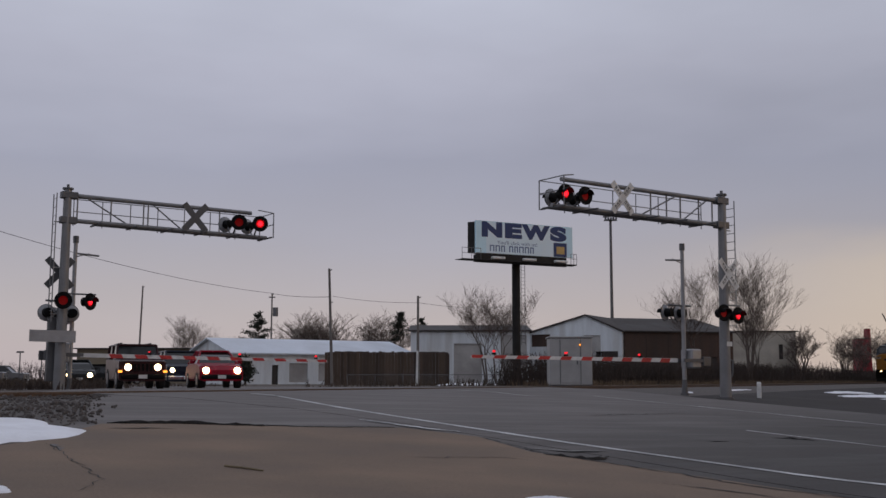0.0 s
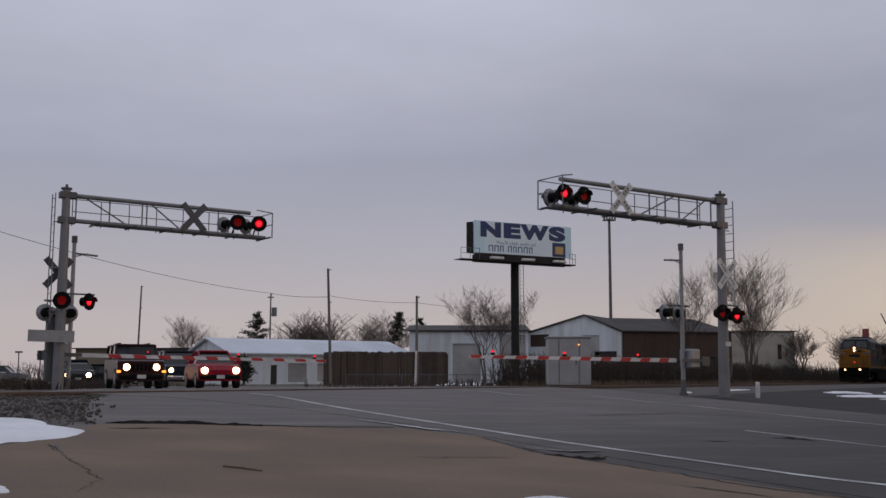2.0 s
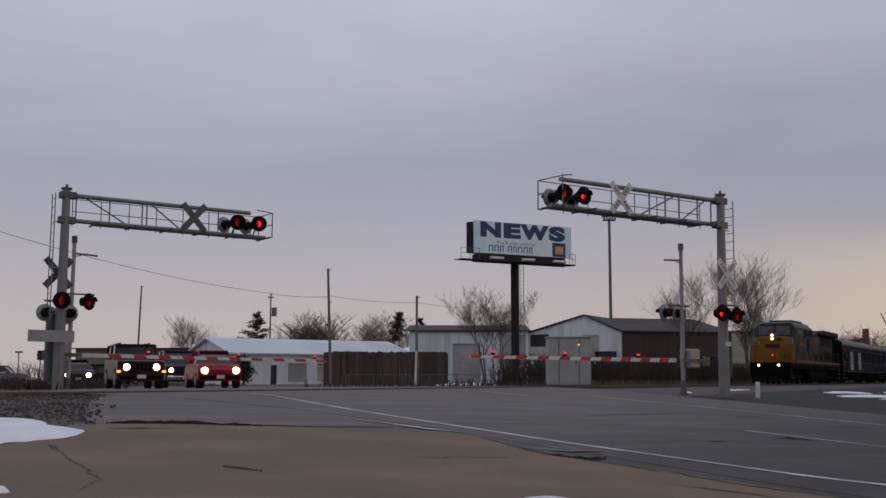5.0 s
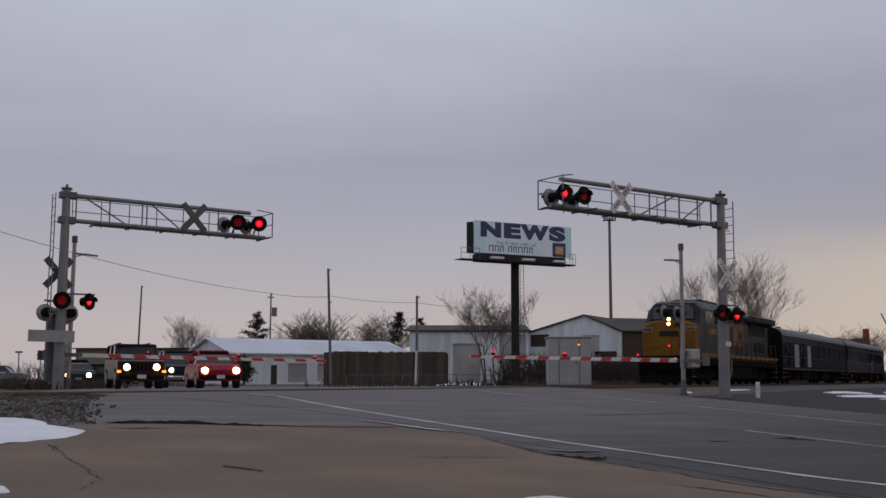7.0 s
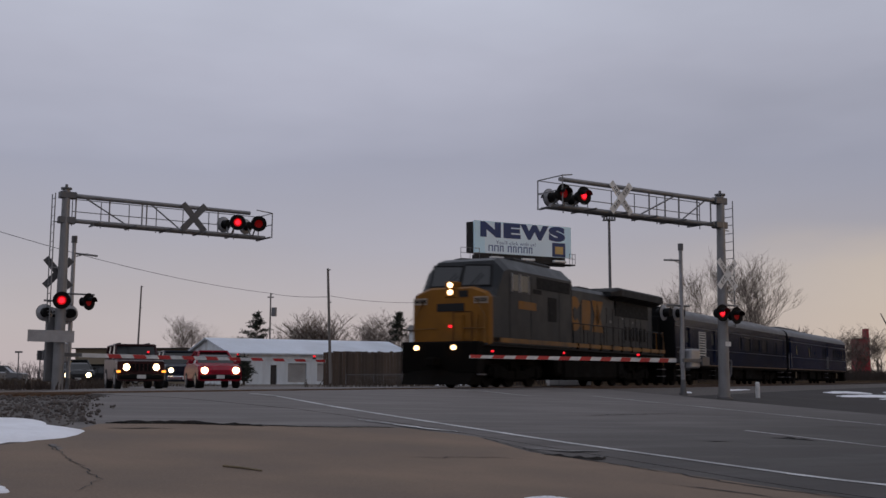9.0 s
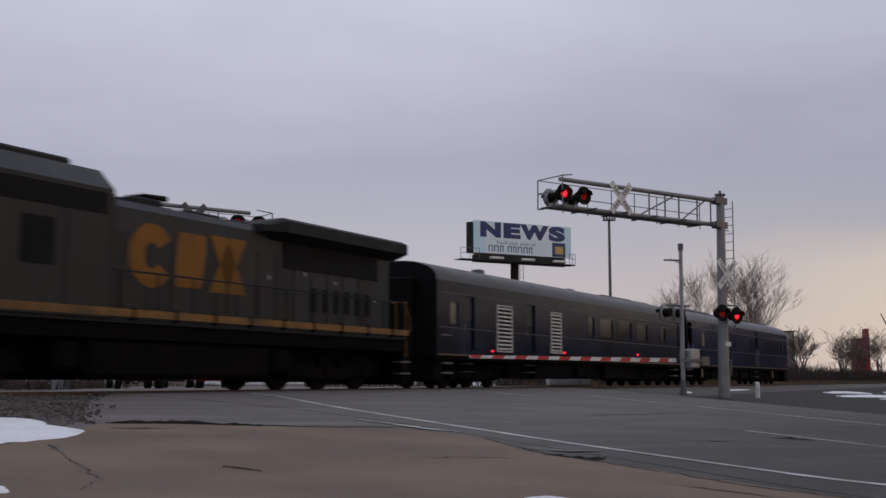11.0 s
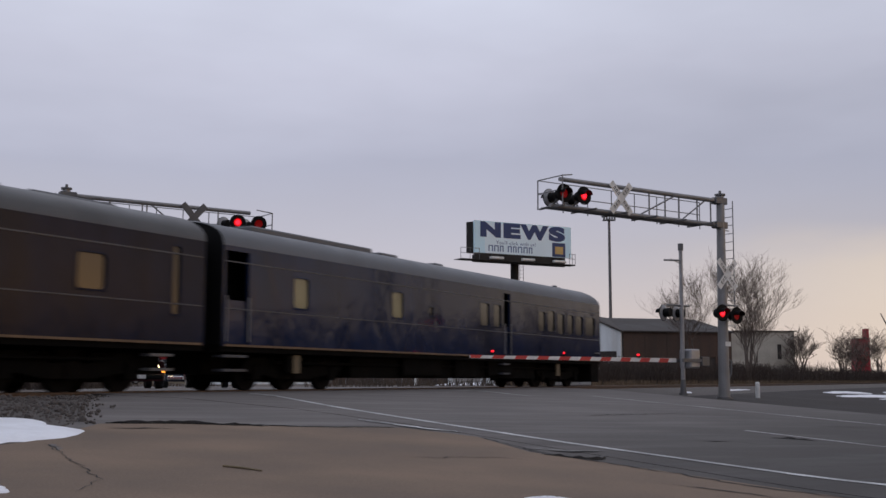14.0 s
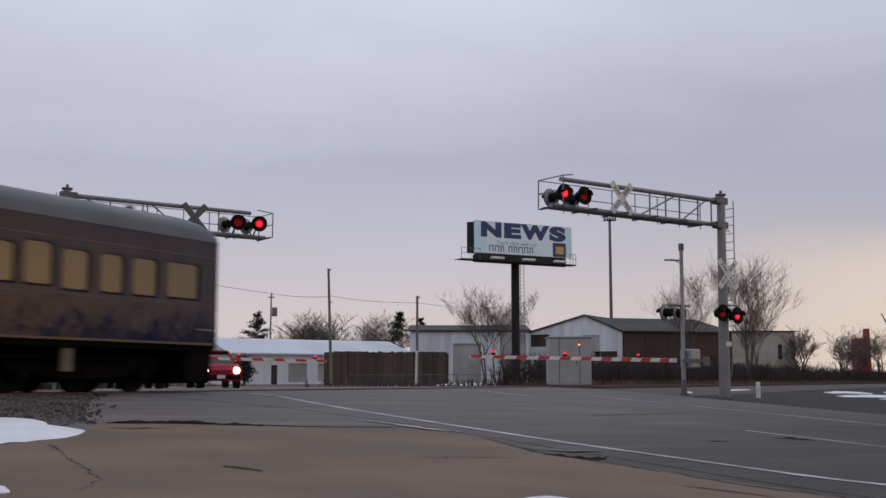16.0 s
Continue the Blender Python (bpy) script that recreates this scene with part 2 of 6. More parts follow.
def wall_mesh(bm, x0, x1, z0, z1, y, openings, depth, sign=1):
    """An upright sheet in the plane y from x0 to x1, with rectangular openings (xa, xb, za, zb) whose reveals go in by depth."""
    xs = sorted({x0, x1, *[o[0] for o in openings], *[o[1] for o in openings]})
    zs = sorted({z0, z1, *[o[2] for o in openings], *[o[3] for o in openings]})
    for xa, xb in zip(xs, xs[1:]):
        for za, zb in zip(zs, zs[1:]):
            mx, mz = (xa + xb) / 2, (za + zb) / 2
            if any(o[0] < mx < o[1] and o[2] < mz < o[3] for o in openings):
                continue
            bm.faces.new([bm.verts.new(p) for p in ((xa, y, za), (xb, y, za), (xb, y, zb), (xa, y, zb))])
    yi = y - sign * depth
    for xa, xb, za, zb in openings:
        for p, q in (((xa, za), (xb, za)), ((xb, za), (xb, zb)), ((xb, zb), (xa, zb)), ((xa, zb), (xa, za))):
            bm.faces.new([bm.verts.new(c) for c in ((p[0], y, p[1]), (q[0], y, q[1]), (q[0], yi, q[1]), (p[0], yi, p[1]))])
    return bm


# ---- lie of the land ----
# The track runs at azimuth TRACK from the view's forward axis; D is the distance on the near side of the near rail.
TRACK = 0.498
TU = Vector((math.sin(TRACK), math.cos(TRACK), 0))       # along the track, away
TN = Vector((-math.cos(TRACK), math.sin(TRACK), 0))      # across it, to the far side
NEAR_RAIL, CENTRE, FAR_RAIL = 18.34, 19.07, 19.80
ROAD = radians(-34)
RR = Vector((math.sin(ROAD), math.cos(ROAD), 0))         # along the road, away
RQ = Vector((math.cos(ROAD), -math.sin(ROAD), 0))        # across it, to the right


def ground_z(d):
    if d >= 15.5:
        return -0.85 - 0.1 * (1 - math.exp(-(d - 15.5) * 0.6))
    if d >= 3:
        return -0.08 - 0.0616 * (d - 3)
    if d >= -4:
        return -0.02 - 0.02 * max(0.0, d)
    return -0.02 - 0.1 * min(1.0, (-4 - d) / 20)


def sheet_z(d):
    """The bare ground drops into the ballast trench along the track; the road runs level over it."""
    return ground_z(d) - 0.26 * max(0.0, min(1.0, (2.4 - d) / 0.9, (d + 4.0) / 0.9))


def away(x, y):
    return NEAR_RAIL - (TN.x * x + TN.y * y)


def gz(x, y):
    return ground_z(away(x, y))


D_LINES = [60, 40, 30, 24, 21, 19, 18, 17, 16.5, 16, 15.5, 12, 9, 6, 3, 2.4, 1.5, 0, -2, -3.1, -4, -9, -14, -24, -40, -80]


def on_ground(s, d, lift=0.0):
    p = TU * s + TN * (NEAR_RAIL - d)
    return (p.x, p.y, ground_z(d) + lift)


def along_for(d, q):
    """Distance along the track at which the line of road offset q has the distance d."""
    base = TN * (NEAR_RAIL - d)
    return (q - base.dot(RQ)) / TU.dot(RQ)


def road_strip(bm, q0, q1, d0, d1, lift, skirt=0.0):
    f0 = q0 if callable(q0) else (lambda d: q0)
    f1 = q1 if callable(q1) else (lambda d: q1)
    ds = [d0] + [d for d in D_LINES if d1 < d < d0] + [d1]
    rows = [(on_ground(along_for(d, f0(d)), d, lift), on_ground(along_for(d, f1(d)), d, lift)) for d in ds]
    vs = [(bm.verts.new(a), bm.verts.new(b)) for a, b in rows]
    for (a, b), (c, e) in zip(vs, vs[1:]):
        bm.faces.new((a, b, e, c))
    if skirt:
        low = [(bm.verts.new(a.co - Vector((0, 0, skirt))), bm.verts.new(b.co - Vector((0, 0, skirt)))) for a, b in vs]
        for i in range(len(vs) - 1):
            for k in (0, 1):
                bm.faces.new((vs[i][k], vs[i + 1][k], low[i + 1][k], low[i][k]))
    return bm


def edge_q(d):
    """Road offset of the painted edge line, which bends a little over the hump."""
    pts = ((0.0, 11.25), (1.7, 11.05), (6.2, 10.56), (9.3, 10.55), (13.0, 10.6), (14.8, 10.84), (16.6, 11.1), (20.0, 11.5), (60.0, 16.0))
    for (da, qa), (db, qb) in zip(pts, pts[1:]):
        if d <= db:
            return qa + (qb - qa) * (d - da) / (db - da)
    return pts[-1][1]


def road_left(d):
    """The paving widens on its left side where it runs over the rails."""
    return 9.9 - 2.5 * max(0.0, min(1.0, (7.0 - d) / 6.0, (d + 9.0) / 4.0))


def land(bm, pts, lift=0.0):
    """A flat polygon draped over the ground."""
    f = bm.faces.new([bm.verts.new((x, y, 0)) for x, y in pts])
    for d in D_LINES:
        o = TN * (NEAR_RAIL - d)
        bmesh.ops.bisect_plane(bm, geom=bm.verts[:] + bm.edges[:] + bm.faces[:], plane_co=o, plane_no=TN)
    for v in bm.verts:
        v.co.z = gz(v.co.x, v.co.y) + lift
    return bm


# ground: one sheet to the horizon
bm = B()
far_d = [3000, 1200, 400, 150] + D_LINES + [-200, -600, -1500, -4000]
far_s = [-4000, -1200, -400, -150, -60, -20, 20, 60, 120, 250, 600, 1500, 4000]
grid = [[bm.verts.new((*on_ground(s, d)[:2], sheet_z(d))) for s in far_s] for d in far_d]
for ra, rb in zip(grid, grid[1:]):
    for i in range(len(far_s) - 1):
        bm.faces.new((ra[i], ra[i + 1], rb[i + 1], rb[i]))
solid("ground", bm, GRASS_DEAD, "flat dead winter grass and dirt reaching the horizon", "ground", "structure")

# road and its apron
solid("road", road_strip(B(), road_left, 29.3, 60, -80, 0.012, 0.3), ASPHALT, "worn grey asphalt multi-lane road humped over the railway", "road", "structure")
bm = B()
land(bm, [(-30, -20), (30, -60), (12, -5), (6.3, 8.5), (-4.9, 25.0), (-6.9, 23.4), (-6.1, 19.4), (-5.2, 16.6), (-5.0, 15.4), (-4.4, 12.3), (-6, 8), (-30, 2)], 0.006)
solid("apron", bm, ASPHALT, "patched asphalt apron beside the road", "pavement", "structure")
bm = B()
land(bm, [(-20, -15), (25, -40), (10, -2), (4.6, 10.6), (2.05, 13.6), (1.1, 14.6), (0.5, 16.6), (-0.6, 17.6), (-2.4, 16.55), (-3.6, 16.1), (-4.6, 15.3), (-4.5, 12.6), (-5.2, 9.0), (-20, 4)], 0.016)
solid("lot_slab", bm, LOT, "brownish worn concrete driveway slab with cracks", "pavement", "structure")
for i, (q0, q1, d0, d1) in enumerate(((lambda d: edge_q(d) - 0.02, lambda d: edge_q(d) + 0.14, 30, 1.7), (16.85, 16.97, 60, 13.0), (23.6, 23.72, 60, 5.5), (20.3, 20.42, 5.0, 1.5),
                                      (16.9, 17.02, -5.5, -70), (23.6, 23.72, -5.5, -70), (11.0, 11.13, -5.5, -70))):
    solid("lane_line", road_strip(B(), q0, q1, d0, d1, 0.019), LINE_PAINT, "worn white painted lane line on the asphalt", "road marking", "structure")

bm = B()
side = [TU * along_for(d, 29.25) + TN * (NEAR_RAIL - d) for d in (27.0, 15.5, 6.6)] + [TU * s_ + TN * (NEAR_RAIL - d) for s_, d in ((70, 6.0), (160, 6.4), (160, 27.0))]
land(bm, [(p.x, p.y) for p in side], 0.008)
solid("side_road", bm, ASPHALT_DARK, "dark grey asphalt side road along the railway", "road", "structure")
bm = B()
side = [TU * s_ + TN * (NEAR_RAIL - d) for s_, d in ((along_for(6.6, 29.35), 6.65), (70, 6.05), (160, 6.45), (160, 2.6), (along_for(2.6, 29.35), 2.6))]
land(bm, [(p.x, p.y) for p in side], 0.006)
solid("gravel_verge", bm, GRAVEL, "dark gravel verge between the side road and the track", "gravel", "structure")

# ---- railway ----
def track_pose(s, c=CENTRE):
    p = TU * s + TN * c
    return pose(p.x, p.y, 0, 0, 0, math.degrees(math.atan2(-TU.y, -TU.x)))   # x points the way the train goes


railway = thing("railway_track", track_pose(0), "rusty rails on dark wooden ties in gravel ballast", "railway track", kind="structure")
for y in (0.73, -0.73):
    bm = B()
    prof = [(-0.075, -0.16), (0.075, -0.16), (0.02, -0.13), (0.02, -0.045), (0.037, -0.035), (0.037, 0.0), (-0.037, 0.0), (-0.037, -0.035), (-0.02, -0.045), (-0.02, -0.13)]
    loft(bm, [[(x, y + a, b + 0.012) for a, b in prof] for x in (120, -700)])
    part("rail", bm, RAIL, railway)
bm = B()
for i in range(420):
    x = 40 - i * 0.55
    p = TU * -x + TN * CENTRE
    if 7.2 < p.dot(RQ) < 30:
        continue
    box(bm, x - 0.11, x + 0.11, -1.3, 1.3, -0.3, -0.115 + random.uniform(-0.02, 0.01))
tagged(part("ties", bm, TIE, railway), kind="stuff")
for x0, x1 in ((120, -along_for(-0.7, 7.5)), (-along_for(-0.7, 29.8), -700)):
    bm = B()
    loft(bm, [[(x, 2.6, -0.3), (x, 1.5, -0.13), (x, -1.5, -0.13), (x, -2.6, -0.3)] for x in (x0, x1)])
    part("ballast_bed", bm, GRAVEL, railway)

# ---- crossing signals ----
FLASH = []      # lens parts with the half-period in which each is lit
PERIOD = 1.2308


def lamp_unit(parent, x, y, z, turn, phase):
    """A flashing light unit: background disc with a can and hood; it looks along its own +y, turned by turn degrees."""
    m = pose(x, y, z, 0, 0, turn)
    bm = B()
    n = 20
    loft(bm, [[(r * math.cos(a), yy, r * math.sin(a)) for a in [2 * math.pi * i / n for i in range(n)]]
              for r, yy in ((0.155, 0.012), (0.30, 0.012), (0.30, -0.012), (0.16, -0.012), (0.16, -0.30), (0.001, -0.32))], cap=False)
    # hood: the upper two thirds of a short tube
    rim = [math.radians(a) for a in range(0, 181, 15)]
    loft(bm, [[(r * math.cos(a), yy, r * math.sin(a)) for a in rim] for r, yy in ((0.165, 0.01), (0.168, 0.14), (0.16, 0.24), (0.15, 0.24), (0.155, 0.01))], close=False, cap=False)
    unit = part("light_unit", bm, BLACK, parent, "black round flasher with a hood", at=m)
    bm = B()
    # Made-up two-faced insert: turning it stands in for the lamp going on and off.
    rod(bm, (0, 0.0, 0), (0, 0.012, 0), 0.15, n=20)
    rod(bm, (0, 0.012, 0), (0, 0.04, 0), 0.15, 0.095, n=20)
    rod(bm, (0, -0.012, 0), (0, 0.0, 0), 0.15, n=20)
    lens = part("lens", bm, RED_LIT, unit, "red round lens")
    lens.data.materials.append(RED_DIM)
    lens.data.materials.append(RED_MID)
    for f in lens.data.polygons:
        if f.center.y < -0.001:
            f.material_index = 1
        elif f.normal.y < 0.95:
            f.material_index = 2
    lens.location = (0, -0.03, 0)
    FLASH.append((lens, phase))
    bm = B()
    loft(bm, [[(r * math.cos(a), yy, r * math.sin(a)) for a in [2 * math.pi * i / n for i in range(n)]] for r, yy in ((0.29, -0.016), (0.17, -0.06))], cap=False)
    part("shield_back", bm, ALU, unit, "pale grey back of the disc")
    return unit


def crossbuck(parent, x, y, z, material, text_side=0):
    for k, ang in enumerate((48, -48)):
        c, s = math.cos(math.radians(ang)), math.sin(math.radians(ang))
        bm = B()
        L, w = 0.66, 0.12
        pts = [(-L, -w), (L, -w), (L, w), (-L, w)]
        rot = [(a * c - b * s, a * s + b * c) for a, b in pts]
        yy = y + k * 0.008
        loft(bm, [[(x + a, yy + t, z + b) for a, b in rot] for t in (-0.003, 0.003)])
        blade = part("blade", bm, material, parent, "crossbuck board")
        if text_side:
            for i in range(8):
                if k and 3 <= i <= 4:
                    continue
                a0 = -0.48 + i * 0.125
                arch = ((0, -0.06), (0.02, -0.06), (0.02, 0.035), (0.05, 0.035), (0.05, -0.06), (0.07, -0.06), (0.07, 0.06), (0, 0.06))
                bm = B()
                bm.faces.new([bm.verts.new((x + (a0 + a) * c - b * s, yy + text_side * 0.006, z + (a0 + a) * s + b * c)) for a, b in arch])
                part("letter_bar", bm, BLACK, blade, "black worn lettering bar")


def cantilever(m, arm, face, chord_top, chord_low, top_len, verticals, diagonals, buck_x, lamps, label):
    """face: the side (+1 or -1 along y) that looks to the viewer."""
    t = thing("cantilever_signal", m, label, "railroad signal", "crossing cantilevers")
    bm = B()
    rod(bm, (0, 0, -0.35), (0, 0, chord_top + 0.22), 0.205, 0.135, n=16)
    part("mast", bm, GALV, t, "tapered galvanised mast", smooth=False)
    bm = B()
    rod(bm, (0, 0, chord_top + 0.2), (0, 0, chord_top + 0.26), 0.19, n=16)
    rod(bm, (0, 0, chord_top + 0.26), (0, 0, chord_top + 0.38), 0.05, n=8)
    part("mast_cap", bm, GALV_DARK, t)
    bm = B()
    rod(bm, (0, 0, -0.6), (0, 0, -0.16), 0.30, n=16)
    rod(bm, (0, 0, -0.16), (0, 0, -0.12), 0.27, n=16)
    part("footing", bm, GALV_DARK, t, "bolted base on a concrete footing")
    bm = B()
    rod(bm, (0, 0, chord_top), (top_len, 0, chord_top - 0.0), 0.085, 0.075, n=12)
    part("top_chord", bm, GALV, t)
    bm = B()
    rod(bm, (0, 0, chord_low), (arm, 0, chord_low - 0.02), 0.08, 0.07, n=12)
    part("bottom_chord", bm, GALV, t)
    for z in (chord_top, chord_low):
        bm = B()
        box(bm, -0.24, 0.34, -0.14, 0.14, z - 0.12, z + 0.12, bevel=0.02)
        part("clamp", bm, GALV_DARK, t)
    for x in verticals:
        bm = B()
        rod(bm, (x, 0, chord_low), (x, 0, chord_top), 0.028, n=8)
        part("strut", bm, GALV, t)
    for xa, xb, flip in diagonals:
        bm = B()
        rod(bm, (xa, 0, chord_top if flip else chord_low), (xb, 0, chord_low if flip else chord_top), 0.028, n=8)
        part("brace", bm, GALV, t)
    # walkway under the chord, with a rail behind
    bm = B()
    box(bm, 1.0, arm, -0.25 * face - 0.22, -0.25 * face + 0.22, chord_low - 0.07, chord_low - 0.04)
    for i in range(6):
        x = 1.0 + i * (arm - 1.1) / 5
        box(bm, x, x + 0.06, -0.62, 0.62, chord_low - 0.10, chord_low - 0.05)
    part("walkway", bm, GALV_DARK, t, "grated steel walkway")
    bm = B()
    yb = -0.62 * face
    for z in (chord_low + 0.42, chord_low + 0.86):
        rod(bm, (0.4, yb, z), (arm, yb, z), 0.016, n=6)
    for i in range(8):
        x = 0.4 + i * (arm - 0.4) / 7
        rod(bm, (x, yb, chord_low - 0.1), (x, yb, chord_low + 0.86), 0.018, n=6)
    for y in (yb, -yb):
        rod(bm, (arm, y, chord_low - 0.1), (arm, y, chord_low + 0.86), 0.022, n=6)
    for z in (chord_low + 0.86, chord_low + 0.42):
        rod(bm, (arm, yb, z), (arm, -yb, z), 0.02, n=6)
    rod(bm, (arm, -yb, chord_low + 0.86), (top_len, -yb, chord_low + 0.92), 0.02, n=6)
    part("handrail", bm, GALV, t)
    crossbuck(t, buck_x, 0.12 * face, (chord_top + chord_low) / 2 + 0.05, SIGN_WHITE if face > 0 else SIGN_BACK, face if face > 0 else 0)
    for x, y, z, turn, ph in lamps:
        lamp_unit(t, x, y, z, turn, ph)
        bm = B()
        rod(bm, (x, y - math.cos(math.radians(turn)) * 0.2, z), (x, 0, chord_low), 0.03, n=8)
        part("lamp_bracket", bm, GALV_DARK, t)
    # ladder on the outer side of the mast
    bm = B()
    for y in (-0.2, 0.2):
        rod(bm, (-0.42, y, 2.3), (-0.42, y, chord_top + 0.02), 0.02, n=6)
    for i in range(15):
        z = 2.4 + i * 0.3
        rod(bm, (-0.42, -0.2, z), (-0.42, 0.2, z), 0.013, n=6)
    for z in (2.6, 4.2, 5.8):
        rod(bm, (-0.42, 0, z), (0, 0, z), 0.02, n=6)
    part("ladder", bm, GALV, t)
    return t


LMAST = (-13.22, 39.0)
RMAST = (9.88, 40.0)
left_sig = cantilever(pose(*LMAST, -0.06, 0, 0.5, 34), 7.6, -1, 6.76, 5.88, 6.95, (0.35, 1.54, 2.73, 2.9, 5.66), ((0.6, 2.2, True), (3.0, 4.2, True)), 4.66,
                      ((7.08, -0.55, 6.30, 158, 1), (6.22, -0.55, 6.28, 158, 0), (7.0, 0.5, 6.3, 12, 0), (6.1, 0.5, 6.3, 12, 1)),
                      "galvanised cantilever crossing signal seen from behind beside the road")
right_sig = cantilever(pose(*RMAST, -0.2, 0, -0.5, 214), 7.85, 1, 6.84, 5.97, 7.45, (0.5, 1.18, 2.08, 2.75, 3.5), ((0.7, 2.0, True), (2.2, 4.0, True)), 4.9,
                       ((6.9, 0.55, 6.28, 2, 0), (7.72, 0.55, 6.28, -2, 1), (7.5, -0.45, 6.28, 186, 0), (6.65, -0.45, 6.28, 186, 1)),
                       "galvanised cantilever crossing signal with a white crossbuck")
# lights, crossbuck and signs low on the masts
crossbuck(left_sig, -0.08, 0.26, 4.05, SIGN_BACK)
lamp_unit(left_sig, -0.1, -0.42, 3.05, 165, 0)
lamp_unit(left_sig, 0.85, -0.35, 3.05, 212, 1)
lamp_unit(left_sig, -0.42, 0.45, 2.66, 0, 0)
lamp_unit(left_sig, 0.42, 0.45, 2.66, 0, 1)
bm = B()
rod(bm, (-0.5, 0.2, 2.66), (0.5, 0.2, 2.66), 0.03, n=8)
part("crossarm", bm, GALV_DARK, left_sig)
bm = B()
rod(bm, (-0.05, -0.2, 3.3), (1.05, -0.3, 3.3), 0.03, n=8)
part("crossarm", bm, GALV_DARK, left_sig)
bm = bx(-1.15, 0.4, -0.36, -0.34, 1.62, 2.02)
part("sign_panel", bm, ALU, left_sig, "bare back of a white sign")
bm = bx(-0.38, -0.12, 0.2, 0.45, 0.3, 2.5, bevel=0.02)
part("side_post", bm, GALV_DARK, left_sig)
crossbuck(right_sig, 0.0, 0.26, 4.2, SIGN_WHITE, 1)
lamp_unit(right_sig, 0.50, 0.45, 2.80, -4, 0)
lamp_unit(right_sig, -0.26, 0.42, 2.74, 0, 1)
bm = B()
rod(bm, (0.2, 0.2, 3.1), (-0.6, 0.2, 3.1), 0.03, n=8)
part("crossarm", bm, GALV_DARK, right_sig)
part("number_plate", bx(-0.17, 0.1, 0.19, 0.2, 1.66, 1.82), SIGN_WHITE, right_sig, "small white plate")
bm = B()
for a, b in (((-0.22, 0, 1.2), (-0.4, 0, 1.15)), ((-0.4, 0, 1.15), (-0.36, 0, 0.7)), ((-0.36, 0, 0.7), (-0.2, 0, 0.45))):
    rod(bm, a, b, 0.035, n=8)
part("conduit", bm, GALV_DARK, right_sig)


def gate(m, length, z, face, pole_h, label, lights, hub=0.35):
    t = thing("crossing_gate", m, label, "crossing gate", "crossing gates")
    bm = B()
    rod(bm, (0, 0, -0.05), (0, 0, pole_h), 0.085, 0.07, n=12)
    part("pole", bm, ALU, t)
    bm = B()
    rod(bm, (0, 0, -0.4), (0, 0, -0.08), 0.16, n=12)
    rod(bm, (0, 0, -0.08), (0, 0, 0.4), 0.12, 0.09, n=12)
    part("footing", bm, GALV_DARK, t)
    bm = B()
    rod(bm, (0, 0, pole_h - 0.25), (0, 0, pole_h), 0.1, n=10)
    part("pole_cap", bm, GALV_DARK, t)
    bm = B()
    rod(bm, (0, 0, pole_h - 0.62), (0.85, 0, pole_h - 0.66), 0.035, n=8)
    rod(bm, (0, 0, pole_h - 0.75), (0.5, 0, pole_h - 0.6), 0.02, n=6)
    part("bracket_arm", bm, GALV, t)
    bm = B()
    box(bm, -0.62, -0.1, -0.3, 0.3, z - 0.28, z + 0.42, bevel=0.05)
    box(bm, -0.45, -0.2, -0.36, -0.3, z - 0.1, z + 0.25, bevel=0.02)
    box(bm, -0.7, -0.6, -0.18, 0.18, z - 0.05, z + 0.3, bevel=0.02)
    part("gate_mechanism", bm, ALU, t, "grey gate motor housing")
    bm = B()
    for y in (-0.34, 0.34):
        box(bm, -0.75, hub, y - 0.03, y + 0.03, z - 0.06, z + 0.06)
        box(bm, -1.0, -0.6, y - 0.05, y + 0.05, z - 0.2, z + 0.14, bevel=0.02)
    part("counterweight_arms", bm, GALV_DARK, t)
    bm = B()
    h0, h1 = 0.075, 0.048
    rows = [[(x, yy, zc + s) for yy, s in ((0.018, -h), (0.018, h), (-0.018, h), (-0.018, -h))] for x, h, zc in ((hub, h0, z), (length, h1, z - 0.02))]
    loft(bm, rows)
    arm = part("arm", bm, STRIPE_WHITE, t, "tapered white gate arm with red stripes")
    x = length - 0.02
    while x > 0.9:
        bm = B()
        xa = x - 0.46
        ha = h0 + (h1 - h0) * (x / length)
        sl = 0.09
        loft(bm, [[(xa + sl, yy, z - 0.01 - ha - 0.002), (x + sl if x < length - 0.1 else x, yy, z - 0.01 - ha - 0.002), (x, yy, z - 0.01 + ha + 0.002), (xa, yy, z - 0.01 + ha + 0.002)] for yy in (-0.022, 0.022)])
        part("stripe", bm, STRIPE_RED, arm)
        x -= 0.93
    for i, (lx, ph) in enumerate(lights):
        bm = B()
        box(bm, lx - 0.05, lx + 0.05, -0.06, 0.06, z + 0.06, z + 0.12)
        holder = part("light_holder", bm, BLACK, arm)
        bm = B()
        rod(bm, (0, -0.05, 0), (0, 0.05, 0), 0.034, n=12)
        lens = part("arm_light", bm, RED_ARM, arm, "small red gate light", at=pose(lx, 0, z + 0.17))
        if ph is not None:
            lens.data.materials.append(RED_DIM)
            for f in lens.data.polygons:
                f.material_index = 1 if f.center.y * face < -0.001 else 0
            FLASH.append((lens, ph))
    return t


left_gate = gate(pose(-13.2, 40.0, -0.06, 0, 0.6, 34), 10.2, 1.22, -1, 5.45, "lowered red and white striped crossing gate across the far lanes",
                 ((2.87, 0), (6.42, 1), (9.7, None)))
right_gate = gate(pose(8.76, 41.5, -0.11, 0, -0.3, 214), 9.55, 1.1, 1, 5.4, "lowered red and white striped crossing gate across the near lanes",
                  ((2.22, 0), (5.62, 1), (8.64, None)))
